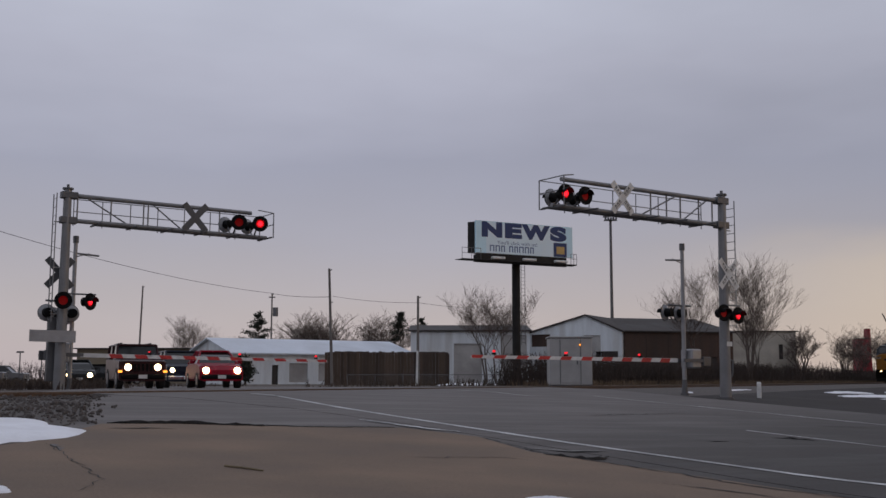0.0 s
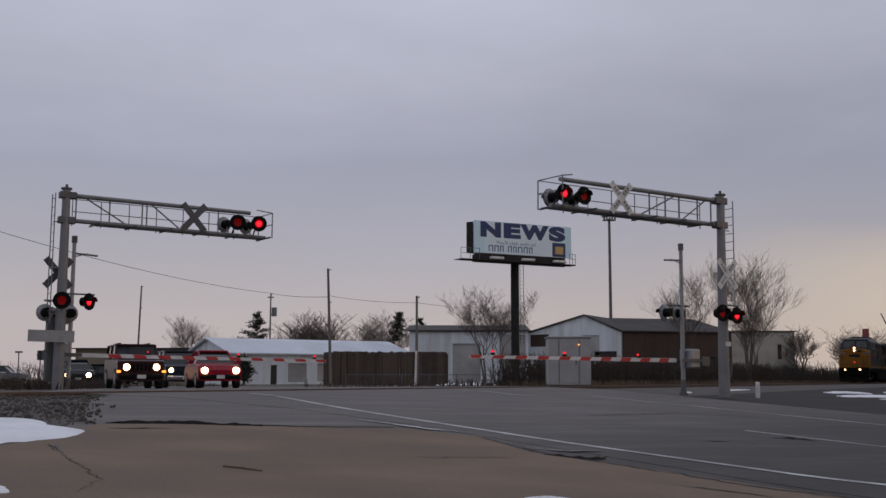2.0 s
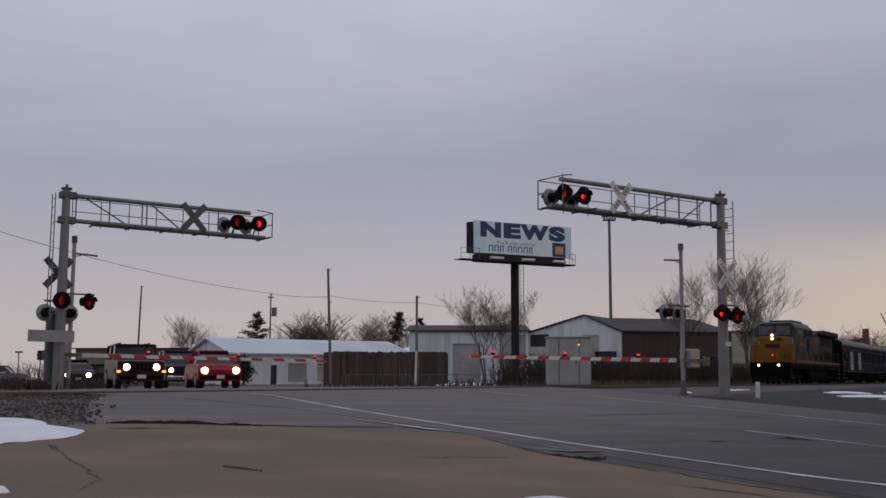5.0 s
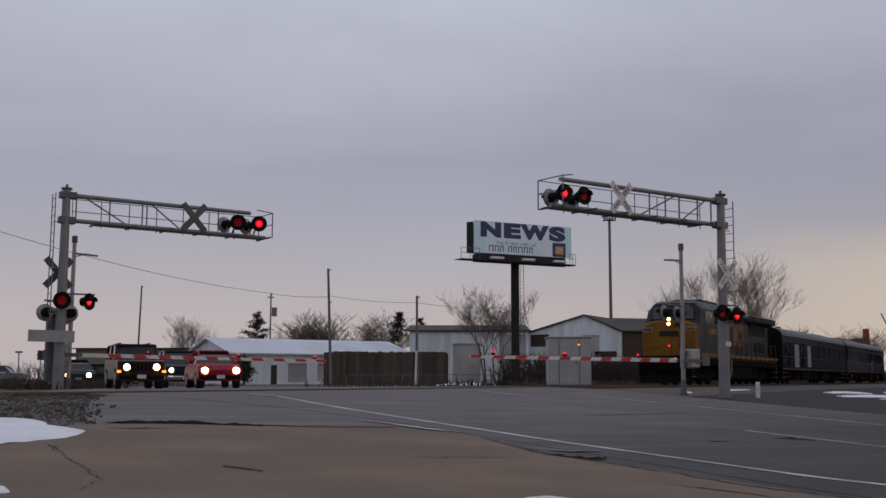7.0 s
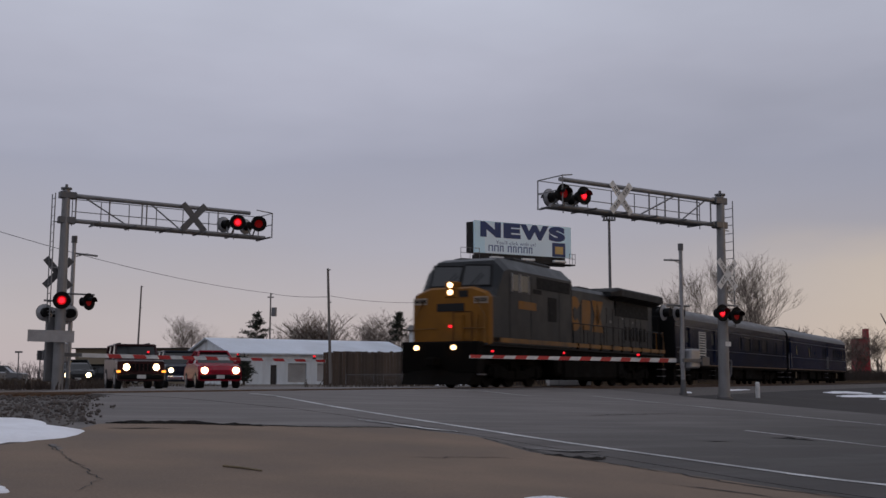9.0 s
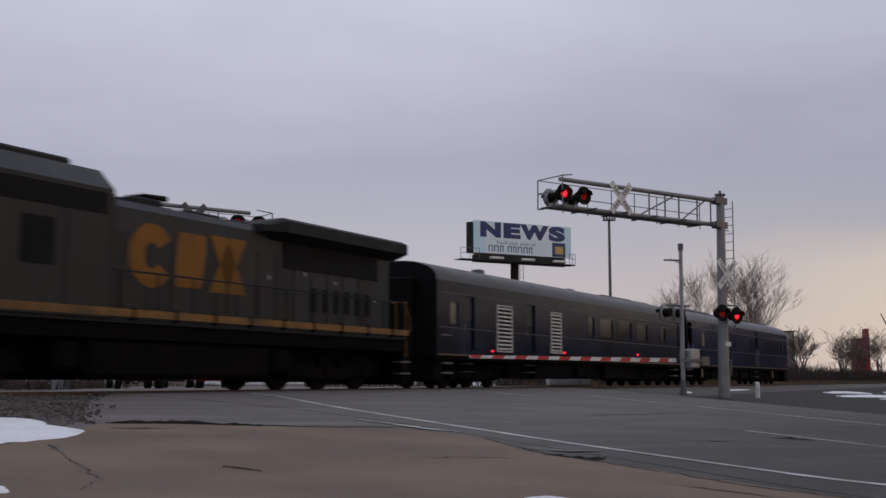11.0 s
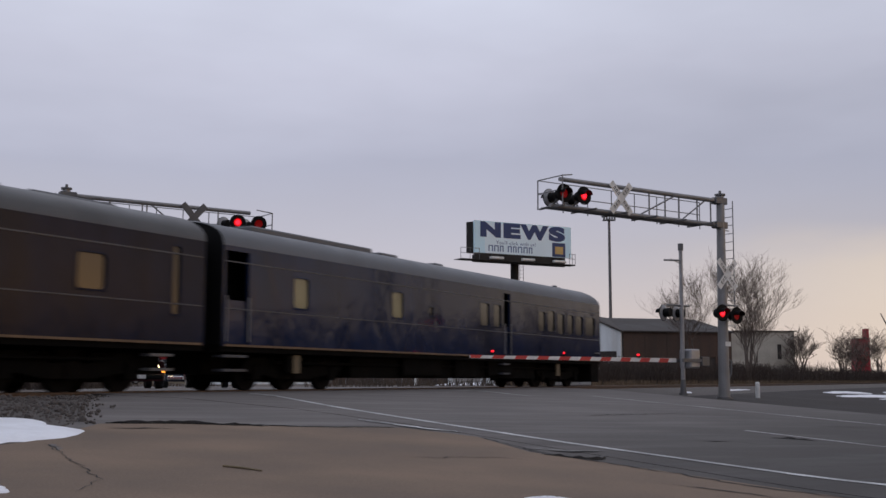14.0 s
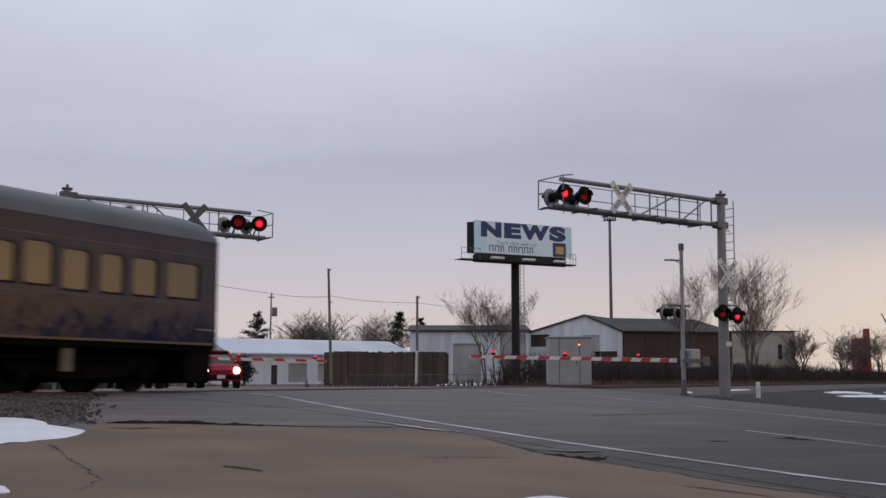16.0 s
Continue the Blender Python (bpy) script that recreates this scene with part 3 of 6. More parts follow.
for g, xs, turn in ((right_gate, (0.62, -0.03), 196), (left_gate, (-0.1, -0.6), 10)):
    for x in xs:
        lamp_unit(g, x, -0.32 if g is right_gate else 0.3, 2.84 if g is right_gate else 2.6, turn, 0)
    bm = B()
    rod(bm, (xs[0] + 0.15, 0, 3.1), (xs[1] - 0.35, 0, 3.1), 0.035, n=8)
    part("lamp_crossarm", bm, GALV_DARK, g)

# ---- the train ----
def train_s(t):
    dt = t - 12.0
    return 50.338 - 12.824 * dt + 0.0057 * dt * dt


PAINT_GREY = mat("loco_grey_blue_paint", (0.014, 0.0165, 0.020), 0.45, spec=0.25, var=0.25, scale=1.5, fine=20, dirt=(0.02, 0.018, 0.016), dirt_amt=0.6, per_piece=0.3)
PAINT_YELLOW = mat("loco_yellow_paint", (0.19, 0.076, 0.003), 0.5, spec=0.25, var=0.15, scale=1.5, dirt=(0.10, 0.05, 0.012), dirt_amt=0.5)
PAINT_DARK = mat("loco_dark_roof", (0.012, 0.012, 0.013), 0.7, spec=0.25, var=0.25, scale=2)
COACH = mat("coach_blue_paint", (0.008, 0.015, 0.044), 0.10, var=0.25, scale=0.7, fine=2.0, bump=0.33, dist=0.085, dirt=(0.014, 0.013, 0.014), dirt_amt=0.5, stretch=(1, 1, 0.5), spec=0.3)
COACH_DULL = mat("dusty_coach_blue_paint", (0.007, 0.011, 0.027), 0.16, var=0.3, scale=0.7, fine=2.0, bump=0.25, dist=0.06, dirt=(0.012, 0.011, 0.011), dirt_amt=0.6, stretch=(1, 1, 0.5), spec=0.14)
DUSTY_PANE = mat("dusty_door_pane", (0.035, 0.036, 0.032), 0.4, var=0.2, scale=2, spec=0.2)
COACH_ROOF = mat("coach_grey_roof", (0.095, 0.10, 0.11), 0.5, 0.2, var=0.15, scale=1.2, dirt=(0.06, 0.058, 0.056), dirt_amt=0.5)
SILL_YELLOW = mat("grimy_yellow_sill", (0.17, 0.075, 0.006), 0.6, var=0.3, scale=2.0, dirt=(0.035, 0.02, 0.01), dirt_amt=0.8)
BOARD_PALE = mat("dim_number_panel", (0.26, 0.21, 0.16), 0.6, var=0.15, scale=4)
ROOF_SOOTY = mat("coach_sooty_roof", (0.062, 0.062, 0.064), 0.5, 0.1, var=0.2, scale=1.2, dirt=(0.035, 0.032, 0.03), dirt_amt=0.6)
COACH_TRIM = mat("coach_gold_line", (0.12, 0.07, 0.035), 0.5, var=0.25, scale=3)
LOUVER_PALE = mat("pale_louvre_paint", (0.50, 0.47, 0.43), 0.6, var=0.15, scale=4, dirt=(0.25, 0.22, 0.19), dirt_amt=0.5)
BELT = mat("worn_belt_rail", (0.045, 0.05, 0.062), 0.4, var=0.4, scale=1.5)
DARK_GLASS = mat("dark_tinted_glass", (0.01, 0.011, 0.012), 0.06, var=0.1, scale=1, bump=0.01, spec=0.6)
# Cream tint put into the pane itself; nothing hangs behind it.
PANE_CREAM = mat("cream_tinted_pane", (0.20, 0.175, 0.09), 0.2, var=0.2, scale=1.2, spec=0.8)
# Dark glossy pane that mirrors the sky; nothing hangs behind it.
PANE_DULL = mat("dull_glossy_pane", (0.028, 0.026, 0.02), 0.07, var=0.15, scale=1.2, spec=0.9)
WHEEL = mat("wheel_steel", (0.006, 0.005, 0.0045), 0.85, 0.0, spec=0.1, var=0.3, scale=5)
SPIN = []       # wheelsets


def wheelset(truck, x, r):
    bm = B()
    for y in (0.73, -0.73):
        s = 1 if y > 0 else -1
        rod(bm, (0, y - 0.065 * s, 0), (0, y + 0.065 * s, 0), r, n=20)
        rod(bm, (0, y - 0.08 * s, 0), (0, y - 0.065 * s, 0), r + 0.03, n=20)
        rod(bm, (0, y + 0.065 * s, 0), (0, y + 0.09 * s, 0), r * 0.45, n=12)
    rod(bm, (0, -0.8, 0), (0, 0.8, 0), 0.09, n=8)
    ob = part("wheelset", bm, WHEEL, truck, at=pose(x, 0, r + 0.012))
    SPIN.append((ob, x, r))


def truck(parent, x, axles, r, wheel_gap):
    t = part("truck", B(), DARK_STEEL, parent, at=pose(x, 0, 0))
    bm = B()
    half = wheel_gap * (axles - 1) / 2
    for y in (1.0, -1.0):
        pts = [(-half - 0.55, 0.62), (-half - 0.3, 0.82), (-half + 0.35, 0.86), (-half * 0.4, 0.62), (half * 0.4, 0.62), (half - 0.35, 0.86), (half + 0.3, 0.82), (half + 0.55, 0.62),
               (half + 0.3, 0.45), (half - 0.4, 0.40), (half * 0.4, 0.30), (-half * 0.4, 0.30), (-half + 0.4, 0.40), (-half - 0.3, 0.45)]
        loft(bm, [[(a, y + dy, b) for a, b in pts] for dy in (-0.09, 0.09)])
        for i in range(axles):
            xx = -half + i * wheel_gap
            box(bm, xx - 0.17, xx + 0.17, y - 0.15, y + 0.15, r - 0.18, r + 0.22, bevel=0.03)
            if i < axles - 1:
                for k in (-0.16, 0.16):
                    rod(bm, (xx + wheel_gap / 2 + k, y, 0.35), (xx + wheel_gap / 2 + k, y, 0.85), 0.1, n=10)
    box(bm, -0.3, 0.3, -1.0, 1.0, 0.5, 0.95)
    # Solid block added between the frames to stop light showing through.
    box(bm, -half - 0.3, half + 0.3, -0.55, 0.55, 0.22, 0.95)
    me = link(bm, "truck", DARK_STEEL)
    t.data = me
    for i in range(axles):
        wheelset(t, -half + i * wheel_gap, r)
    return t


def put(parent, name, material, *boxes, label="", bevel=0.0):
    obs = [part(name, box(B(), *b, bevel=bevel), material, parent, label) for b in boxes]
    return obs[0]


# locomotive: x = 0 at the rear end sheet, forward positive; y positive to the viewer's side
LOCO_SP, CAR1_SP, CAR2_SP = -33.2, -4.15, 21.85
HW = 1.56
loco = thing("locomotive", track_pose(train_s(0) + LOCO_SP), "grey-blue diesel locomotive with a yellow nose hauling coaches", "locomotive")
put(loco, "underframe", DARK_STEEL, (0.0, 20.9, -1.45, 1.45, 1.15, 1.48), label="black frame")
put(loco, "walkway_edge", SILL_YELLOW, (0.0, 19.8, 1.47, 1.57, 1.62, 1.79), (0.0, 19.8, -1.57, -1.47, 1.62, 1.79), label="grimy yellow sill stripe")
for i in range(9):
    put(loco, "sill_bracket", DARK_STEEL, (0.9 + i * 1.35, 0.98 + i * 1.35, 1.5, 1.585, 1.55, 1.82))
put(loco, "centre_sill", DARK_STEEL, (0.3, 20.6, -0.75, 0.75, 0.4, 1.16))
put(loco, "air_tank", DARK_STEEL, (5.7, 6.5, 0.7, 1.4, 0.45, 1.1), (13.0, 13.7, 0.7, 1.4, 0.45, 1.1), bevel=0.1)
put(loco, "deck", PAINT_DARK, (0.0, 20.3, -1.5, 1.5, 1.49, 1.58))
# long hood with a slightly rounded top
bm = B()
prof = [(-0.95, 1.58), (-0.95, 4.1), (-0.8, 4.28), (0.8, 4.28), (0.95, 4.1), (0.95, 1.58)]
loft(bm, [[(x, y, z) for y, z in prof] for x in (0.15, 12.4)])
hood = part("long_hood", bm, PAINT_GREY, loco, "grey-blue engine hood")
for i in range(14):
    x = 1.2 + i * 0.8
    put(hood, "hood_door", PAINT_GREY, (x, x + 0.72, 0.95, 0.972, 1.8, 3.55))
for i in range(6):
    x = 1.3 + i * 0.55
    put(hood, "intake_slot", BLACK, (x, x + 0.26, 0.955, 0.99, 2.15, 2.8))
# Pure black puts the shade of the recess under the housing into colour.
put(loco, "radiator_screen", BLACK, (0.9, 5.6, 0.9, 1.0, 3.25, 4.0), (0.9, 5.6, -1.0, -0.9, 3.25, 4.0), label="black radiator screens standing for a dark recess")
bm = B()
prof = [(-1.5, 4.12), (-1.5, 4.42), (-1.3, 4.52), (1.3, 4.52), (1.5, 4.42), (1.5, 4.12), (1.0, 3.95), (-1.0, 3.95)]
loft(bm, [[(x, y, z) for y, z in prof] for x in (-0.05, 6.1)] + [[(6.7, y * 0.8, 4.1 + (z - 4.1) * 0.5) for y, z in prof]])
part("radiator_housing", bm, PAINT_DARK, loco, "overhanging radiator housing")
put(loco, "roof_gear", PAINT_DARK, (7.6, 8.9, -0.5, 0.5, 4.26, 4.42), (9.6, 10.6, -0.35, 0.35, 4.26, 4.55), (6.6, 7.3, -0.6, 0.6, 4.2, 4.38), bevel=0.04)
bm = B()
for k in range(5):
    rod(bm, (10.2 + 0.0, -0.24 + k * 0.12, 4.62), (9.6 - 0.05 * k, -0.24 + k * 0.12, 4.62), 0.035, 0.08, n=8)
part("air_horn", bm, BLACK, loco)
# plain yellow shapes where the painted initials stand
bm = B()


def yellow_patch(pts):
    loft(bm, [[(x, y, z) for x, z in pts] for y in (0.974, 0.985)])


for cx in (10.6,):
    angles = [math.radians(215 + 290 * i / 19) for i in range(20)]
    out_p = [(cx + 0.74 * math.cos(a), 3.1 + 0.74 * math.sin(a)) for a in angles]
    in_p = [(cx + 0.24 * math.cos(a), 3.1 + 0.30 * math.sin(a)) for a in angles]
    for (a0, a1), (b0, b1) in zip(zip(out_p, out_p[1:]), zip(in_p, in_p[1:])):
        bm.faces.new([bm.verts.new((x, 0.978, z)) for x, z in (a0, a1, b1, b0)])
bm.faces.new([bm.verts.new((x, 0.978, z)) for x, z in ((9.75, 3.75), (8.75, 3.75), (8.75, 3.3), (8.9, 2.45), (9.8, 2.45), (9.8, 2.9))])
for pts in ([(8.6, 3.8), (7.95, 3.8), (7.2, 2.4), (7.85, 2.4)], [(7.85, 3.8), (7.2, 3.8), (7.95, 2.4), (8.6, 2.4)]):
    bm.faces.new([bm.verts.new((x, 0.979, z)) for x, z in pts])
part("painted_emblem", bm, PAINT_YELLOW, hood, "yellow painted shapes")
# cab
bm = B()


def cab_ring(x, zs, w2, zr):
    return [(x, y, z) for y, z in ((-HW, 1.58), (-HW, zs), (-w2, zr), (w2, zr), (HW, zs), (HW, 1.58))]


loft(bm, [cab_ring(12.4, 4.3, 1.1, 4.76), cab_ring(18.4, 4.3, 1.1, 4.76), cab_ring(18.85, 4.2, 1.15, 4.62), cab_ring(19.3, 3.5, 1.35, 3.62), cab_ring(19.6, 3.2, 1.4, 3.4)])
cab = part("cab", bm, PAINT_GREY, loco, "wide cab with grey sides")
bm = B()
loft(bm, [[(x, y * k, z - dz) for y, z in ((-HW - 0.01, 1.6), (-HW - 0.01, 3.22), (-1.42, 3.42), (-0.85, 3.62), (0.85, 3.62), (1.42, 3.42), (HW + 0.01, 3.22), (HW + 0.01, 1.6))] for x, k, dz in ((19.78, 1.0, 0.02), (19.92, 0.995, 0.03), (20.02, 0.97, 0.1))])
nose = part("nose", bm, PAINT_YELLOW, loco, "yellow nose")
bm = B()
loft(bm, [[(x, y, z) for y, z in ((-HW - 0.01, 1.6), (-HW - 0.01, 3.22), (-1.42, 3.42), (-0.85, 3.62), (0.85, 3.62), (1.42, 3.42), (HW + 0.01, 3.22), (HW + 0.01, 1.6))] for x in (19.2, 19.776)])
part("nose_side", bm, PAINT_GREY, loco, "grey-blue side of the nose")
bm = B()
loft(bm, [[(x, y, z) for y, z in ((-HW - 0.014, 1.55), (-HW - 0.014, 4.2), (-HW + 0.2, 4.2), (HW - 0.2, 4.2), (HW + 0.014, 4.2), (HW + 0.014, 1.55))] for x in (12.38, 12.42)])
part("cab_rear_wall", bm, PAINT_GREY, cab)
put(nose, "number_board", BOARD_PALE, (20.02, 20.05, 0.95, 1.5, 2.98, 3.22), (20.02, 20.05, -1.5, -0.95, 2.98, 3.22), label="pale lit number boards")
bm = B()
for sgn in (1, -1):
    for k in range(4):
        y = sgn * 1.225 + (k - 1.5) * 0.12
        box(bm, 20.05, 20.056, y - 0.04, y + 0.04, 3.03, 3.17)
tagged(part("number_bars", bm, BLACK, nose), kind="stuff")
put(nose, "nose_emblem", PAINT_DARK, (20.02, 20.045, -0.55, 0.55, 2.72, 3.0), (20.02, 20.04, 0.35, 0.7, 3.22, 3.45), label="dark painted band")
put(nose, "nose_door", PAINT_YELLOW, (20.02, 20.045, 0.15, 0.85, 1.7, 2.65))
put(nose, "stair_rail", PAINT_YELLOW, (20.1, 20.14, 1.1, 1.14, 1.6, 2.6), (20.1, 20.14, 0.5, 0.54, 1.6, 2.6))
for z in (3.40, 3.66):
    bm = B()
    rod(bm, (20.06, 0, z), (20.09, 0, z), 0.10, 0.085, n=16)
    part("headlight", bm, LAMP_LOCO, nose, "round lit headlight")
put(nose, "headlight_casing", PAINT_YELLOW, (19.6, 20.06, -0.22, 0.22, 3.2, 3.8), bevel=0.04)
bm = B()
rod(bm, (20.03, 0, 2.18), (20.06, 0, 2.18), 0.05, n=10)
part("marker_light", bm, RED_LIT, nose)
for y in (0.62, -0.85):
    bm = B()
    rod(bm, (20.95, y, 1.4), (21.0, y, 1.4), 0.085, n=14)
    part("ditch_light", bm, LAMP_LOCO, loco, "round lit ditch light")
put(loco, "front_sheet", DARK_STEEL, (20.3, 20.95, -1.5, 1.5, 0.5, 1.62), bevel=0.05)
bm = B()
loft(bm, [[(20.6, -1.5, 0.85), (21.3, -1.3, 0.12), (20.6, -1.5, 0.12)], [(20.6, 0, 0.95), (21.6, 0, 0.12), (20.6, 0, 0.12)], [(20.6, 1.5, 0.85), (21.3, 1.3, 0.12), (20.6, 1.5, 0.12)]])
part("snow_plow", bm, DARK_STEEL, loco)
put(loco, "coupler", DARK_STEEL, (20.8, 21.6, -0.15, 0.15, 0.75, 1.05), (-0.9, 0.1, -0.15, 0.15, 0.75, 1.05), bevel=0.04)
# windscreen and side windows
bm = B()
for y0, y1 in ((0.08, 1.2), (-1.2, -0.08)):
    loft(bm, [[(19.25 + k, y0, 3.72), (19.25 + k, y1, 3.70), (18.92 + k, y1 * 0.9, 4.40), (18.92 + k, y0, 4.46)] for k in (-0.03, 0.045)])
part("windscreen", bm, DARK_GLASS, cab, "dark windscreen")
for x0, x1 in ((17.55, 18.15), (16.7, 17.4)):
    put(cab, "side_window", DARK_GLASS, (x0, x1, HW - 0.05, HW + 0.006, 3.55, 4.15))
    put(cab, "window_frame", ALU, (x0 - 0.05, x0, HW - 0.05, HW + 0.02, 3.5, 4.2), (x1, x1 + 0.05, HW - 0.05, HW + 0.02, 3.5, 4.2))
# Flat black plate; the shade of the recessed doorway is its colour.
put(cab, "cab_door", BLACK, (14.0, 14.85, HW - 0.02, HW + 0.012, 2.55, 3.5), label="dark doorway")
put(cab, "side_port", BLACK, (15.5, 16.3, HW - 0.02, HW + 0.012, 3.55, 3.72))
put(cab, "panel_seam", BLACK, (13.7, 13.73, HW, HW + 0.006, 1.75, 4.15), (16.45, 16.48, HW, HW + 0.006, 1.75, 4.15), (18.35, 18.38, HW, HW + 0.006, 1.75, 4.15))
bm = B()
for y0, y1 in ((0.04, 1.24), (-1.24, -0.04)):
    for p, q in (((19.3, y0, 3.69), (19.3, y1, 3.67)), ((18.97, y0, 4.5), (18.97, y1 * 0.9, 4.44)), ((19.3, y1, 3.67), (18.97, y1 * 0.9, 4.44)), ((19.3, y0, 3.69), (18.97, y0, 4.5))):
        rod(bm, p, q, 0.025, n=6)
part("windscreen_frame", bm, PAINT_DARK, cab)
bm = B()
for y, side in ((1.42, 1), (-1.42, -1)):
    rod(bm, (20.12, y, 1.62), (20.12, y, 2.55), 0.02, n=6)
    rod(bm, (20.12, y, 2.55), (20.06, y - 0.35 * side, 3.1), 0.02, n=6)
    rod(bm, (20.12, y, 2.1), (20.12, y - 0.9 * side, 2.1), 0.018, n=6)
part("nose_handrail", bm, SILL_YELLOW, nose, "grimy yellow handrails")
put(nose, "door_seam", BLACK, (20.046, 20.05, 0.12, 0.145, 1.68, 2.68), (20.046, 20.05, 0.855, 0.88, 1.68, 2.68), (20.046, 20.05, 0.12, 0.88, 2.68, 2.70))
bm = B()
for y in (0.45, -0.6):
    rod(bm, (19.36, y, 3.70), (19.18, y + 0.4, 4.15), 0.012, n=5)
part("wiper", bm, BLACK, cab)
# Flat black plate stands for the shaded inset below the cab roof.
put(cab, "side_black_inset", BLACK, (12.6, 15.9, HW - 0.05, HW + 0.012, 3.75, 4.2))
put(cab, "side_emblem", PAINT_YELLOW, (16.0, 17.6, HW, HW + 0.01, 2.9, 3.2), label="faded yellow painted bars")
put(cab, "air_conditioner", PAINT_DARK, (13.0, 16.6, -0.9, 0.9, 4.7, 4.95), bevel=0.06)
bm = B()
for y in (1.5, -1.5):
    rod(bm, (0.1, y, 2.62), (12.3, y, 2.62), 0.022, n=6)
    for i in range(11):
        x = 0.15 + i * 1.2
        rod(bm, (x, y, 1.6), (x, y, 2.62), 0.022, n=6)
part("handrail", bm, PAINT_DARK, loco)
bm = B()
for y in (1.45, 1.1):
    rod(bm, (-0.05, y, 1.0), (-0.05, y, 2.65), 0.022, n=6)
    rod(bm, (-0.05, y, 2.65), (0.2, y, 2.62), 0.022, n=6)
part("rear_grab_rail", bm, PAINT_YELLOW, loco)
put(loco, "step", GALV_DARK, (-0.25, 0.3, 1.2, 1.5, 0.45, 0.5), (-0.25, 0.3, 1.2, 1.5, 0.8, 0.85), (20.3, 20.8, 1.2, 1.56, 0.45, 0.5))
put(loco, "fuel_tank", DARK_STEEL, (6.6, 12.9, -1.4, 1.4, 0.28, 1.15), bevel=0.12, label="black fuel tank")
put(loco, "rear_pilot", DARK_STEEL, (-0.25, 0.15, -1.45, 1.45, 0.14, 1.5), label="black rear pilot sheet")
put(hood, "latch", ALU, (6.2, 6.28, 0.972, 0.985, 2.9, 3.0), (3.1, 3.18, 0.972, 0.985, 2.98, 3.06), (4.6, 4.68, 0.99, 1.0, 3.1, 3.2), (1.0, 1.08, 0.972, 0.985, 2.6, 2.7))
bm = B()
rod(bm, (-0.12, 1.35, 2.65), (-0.45, 1.35, 2.2), 0.02, n=6)
rod(bm, (-0.45, 1.35, 2.2), (-0.5, 1.35, 1.75), 0.02, n=6)
part("brake_hose", bm, SILL_YELLOW, loco, "hanging yellow chain")
truck(loco, 3.6, 3, 0.52, 1.9)
truck(loco, 16.8, 3, 0.52, 1.9)


def rounded_frame(a, b, za, zb, hw):
    """A frame with a square outer and a round-cornered inner edge."""
    cr = min(0.11, (b - a) * 0.25)
    outer, inner = [], []
    for cx, cz, a0 in ((b, zb, 0), (a, zb, 90), (a, za, 180), (b, za, 270)):
        sx, sz = (1 if cx == b else -1), (1 if cz == zb else -1)
        for i in range(5):
            g = radians(a0 + i * 22.5)
            inner.append((cx - sx * cr + cr * math.cos(g), cz - sz * cr + cr * math.sin(g)))
            outer.append((cx + sx * 0.045, cz + sz * 0.045))
        outer[-5] = (cx + sx * 0.045, cz - sz * cr) if a0 in (0, 180) else (cx - sx * cr, cz + sz * 0.045)
        outer[-1] = (cx - sx * cr, cz + sz * 0.045) if a0 in (0, 180) else (cx + sx * 0.045, cz - sz * cr)
    bm = B()
    loft(bm, [[(x, y, z) for x, z in ring] for ring, y in ((outer, hw + 0.002), (outer, hw + 0.012), (inner, hw + 0.014), (inner, hw - 0.036))], cap=False)
    bmesh.ops.dissolve_degenerate(bm, dist=1e-5, edges=bm.edges[:])
    return bm


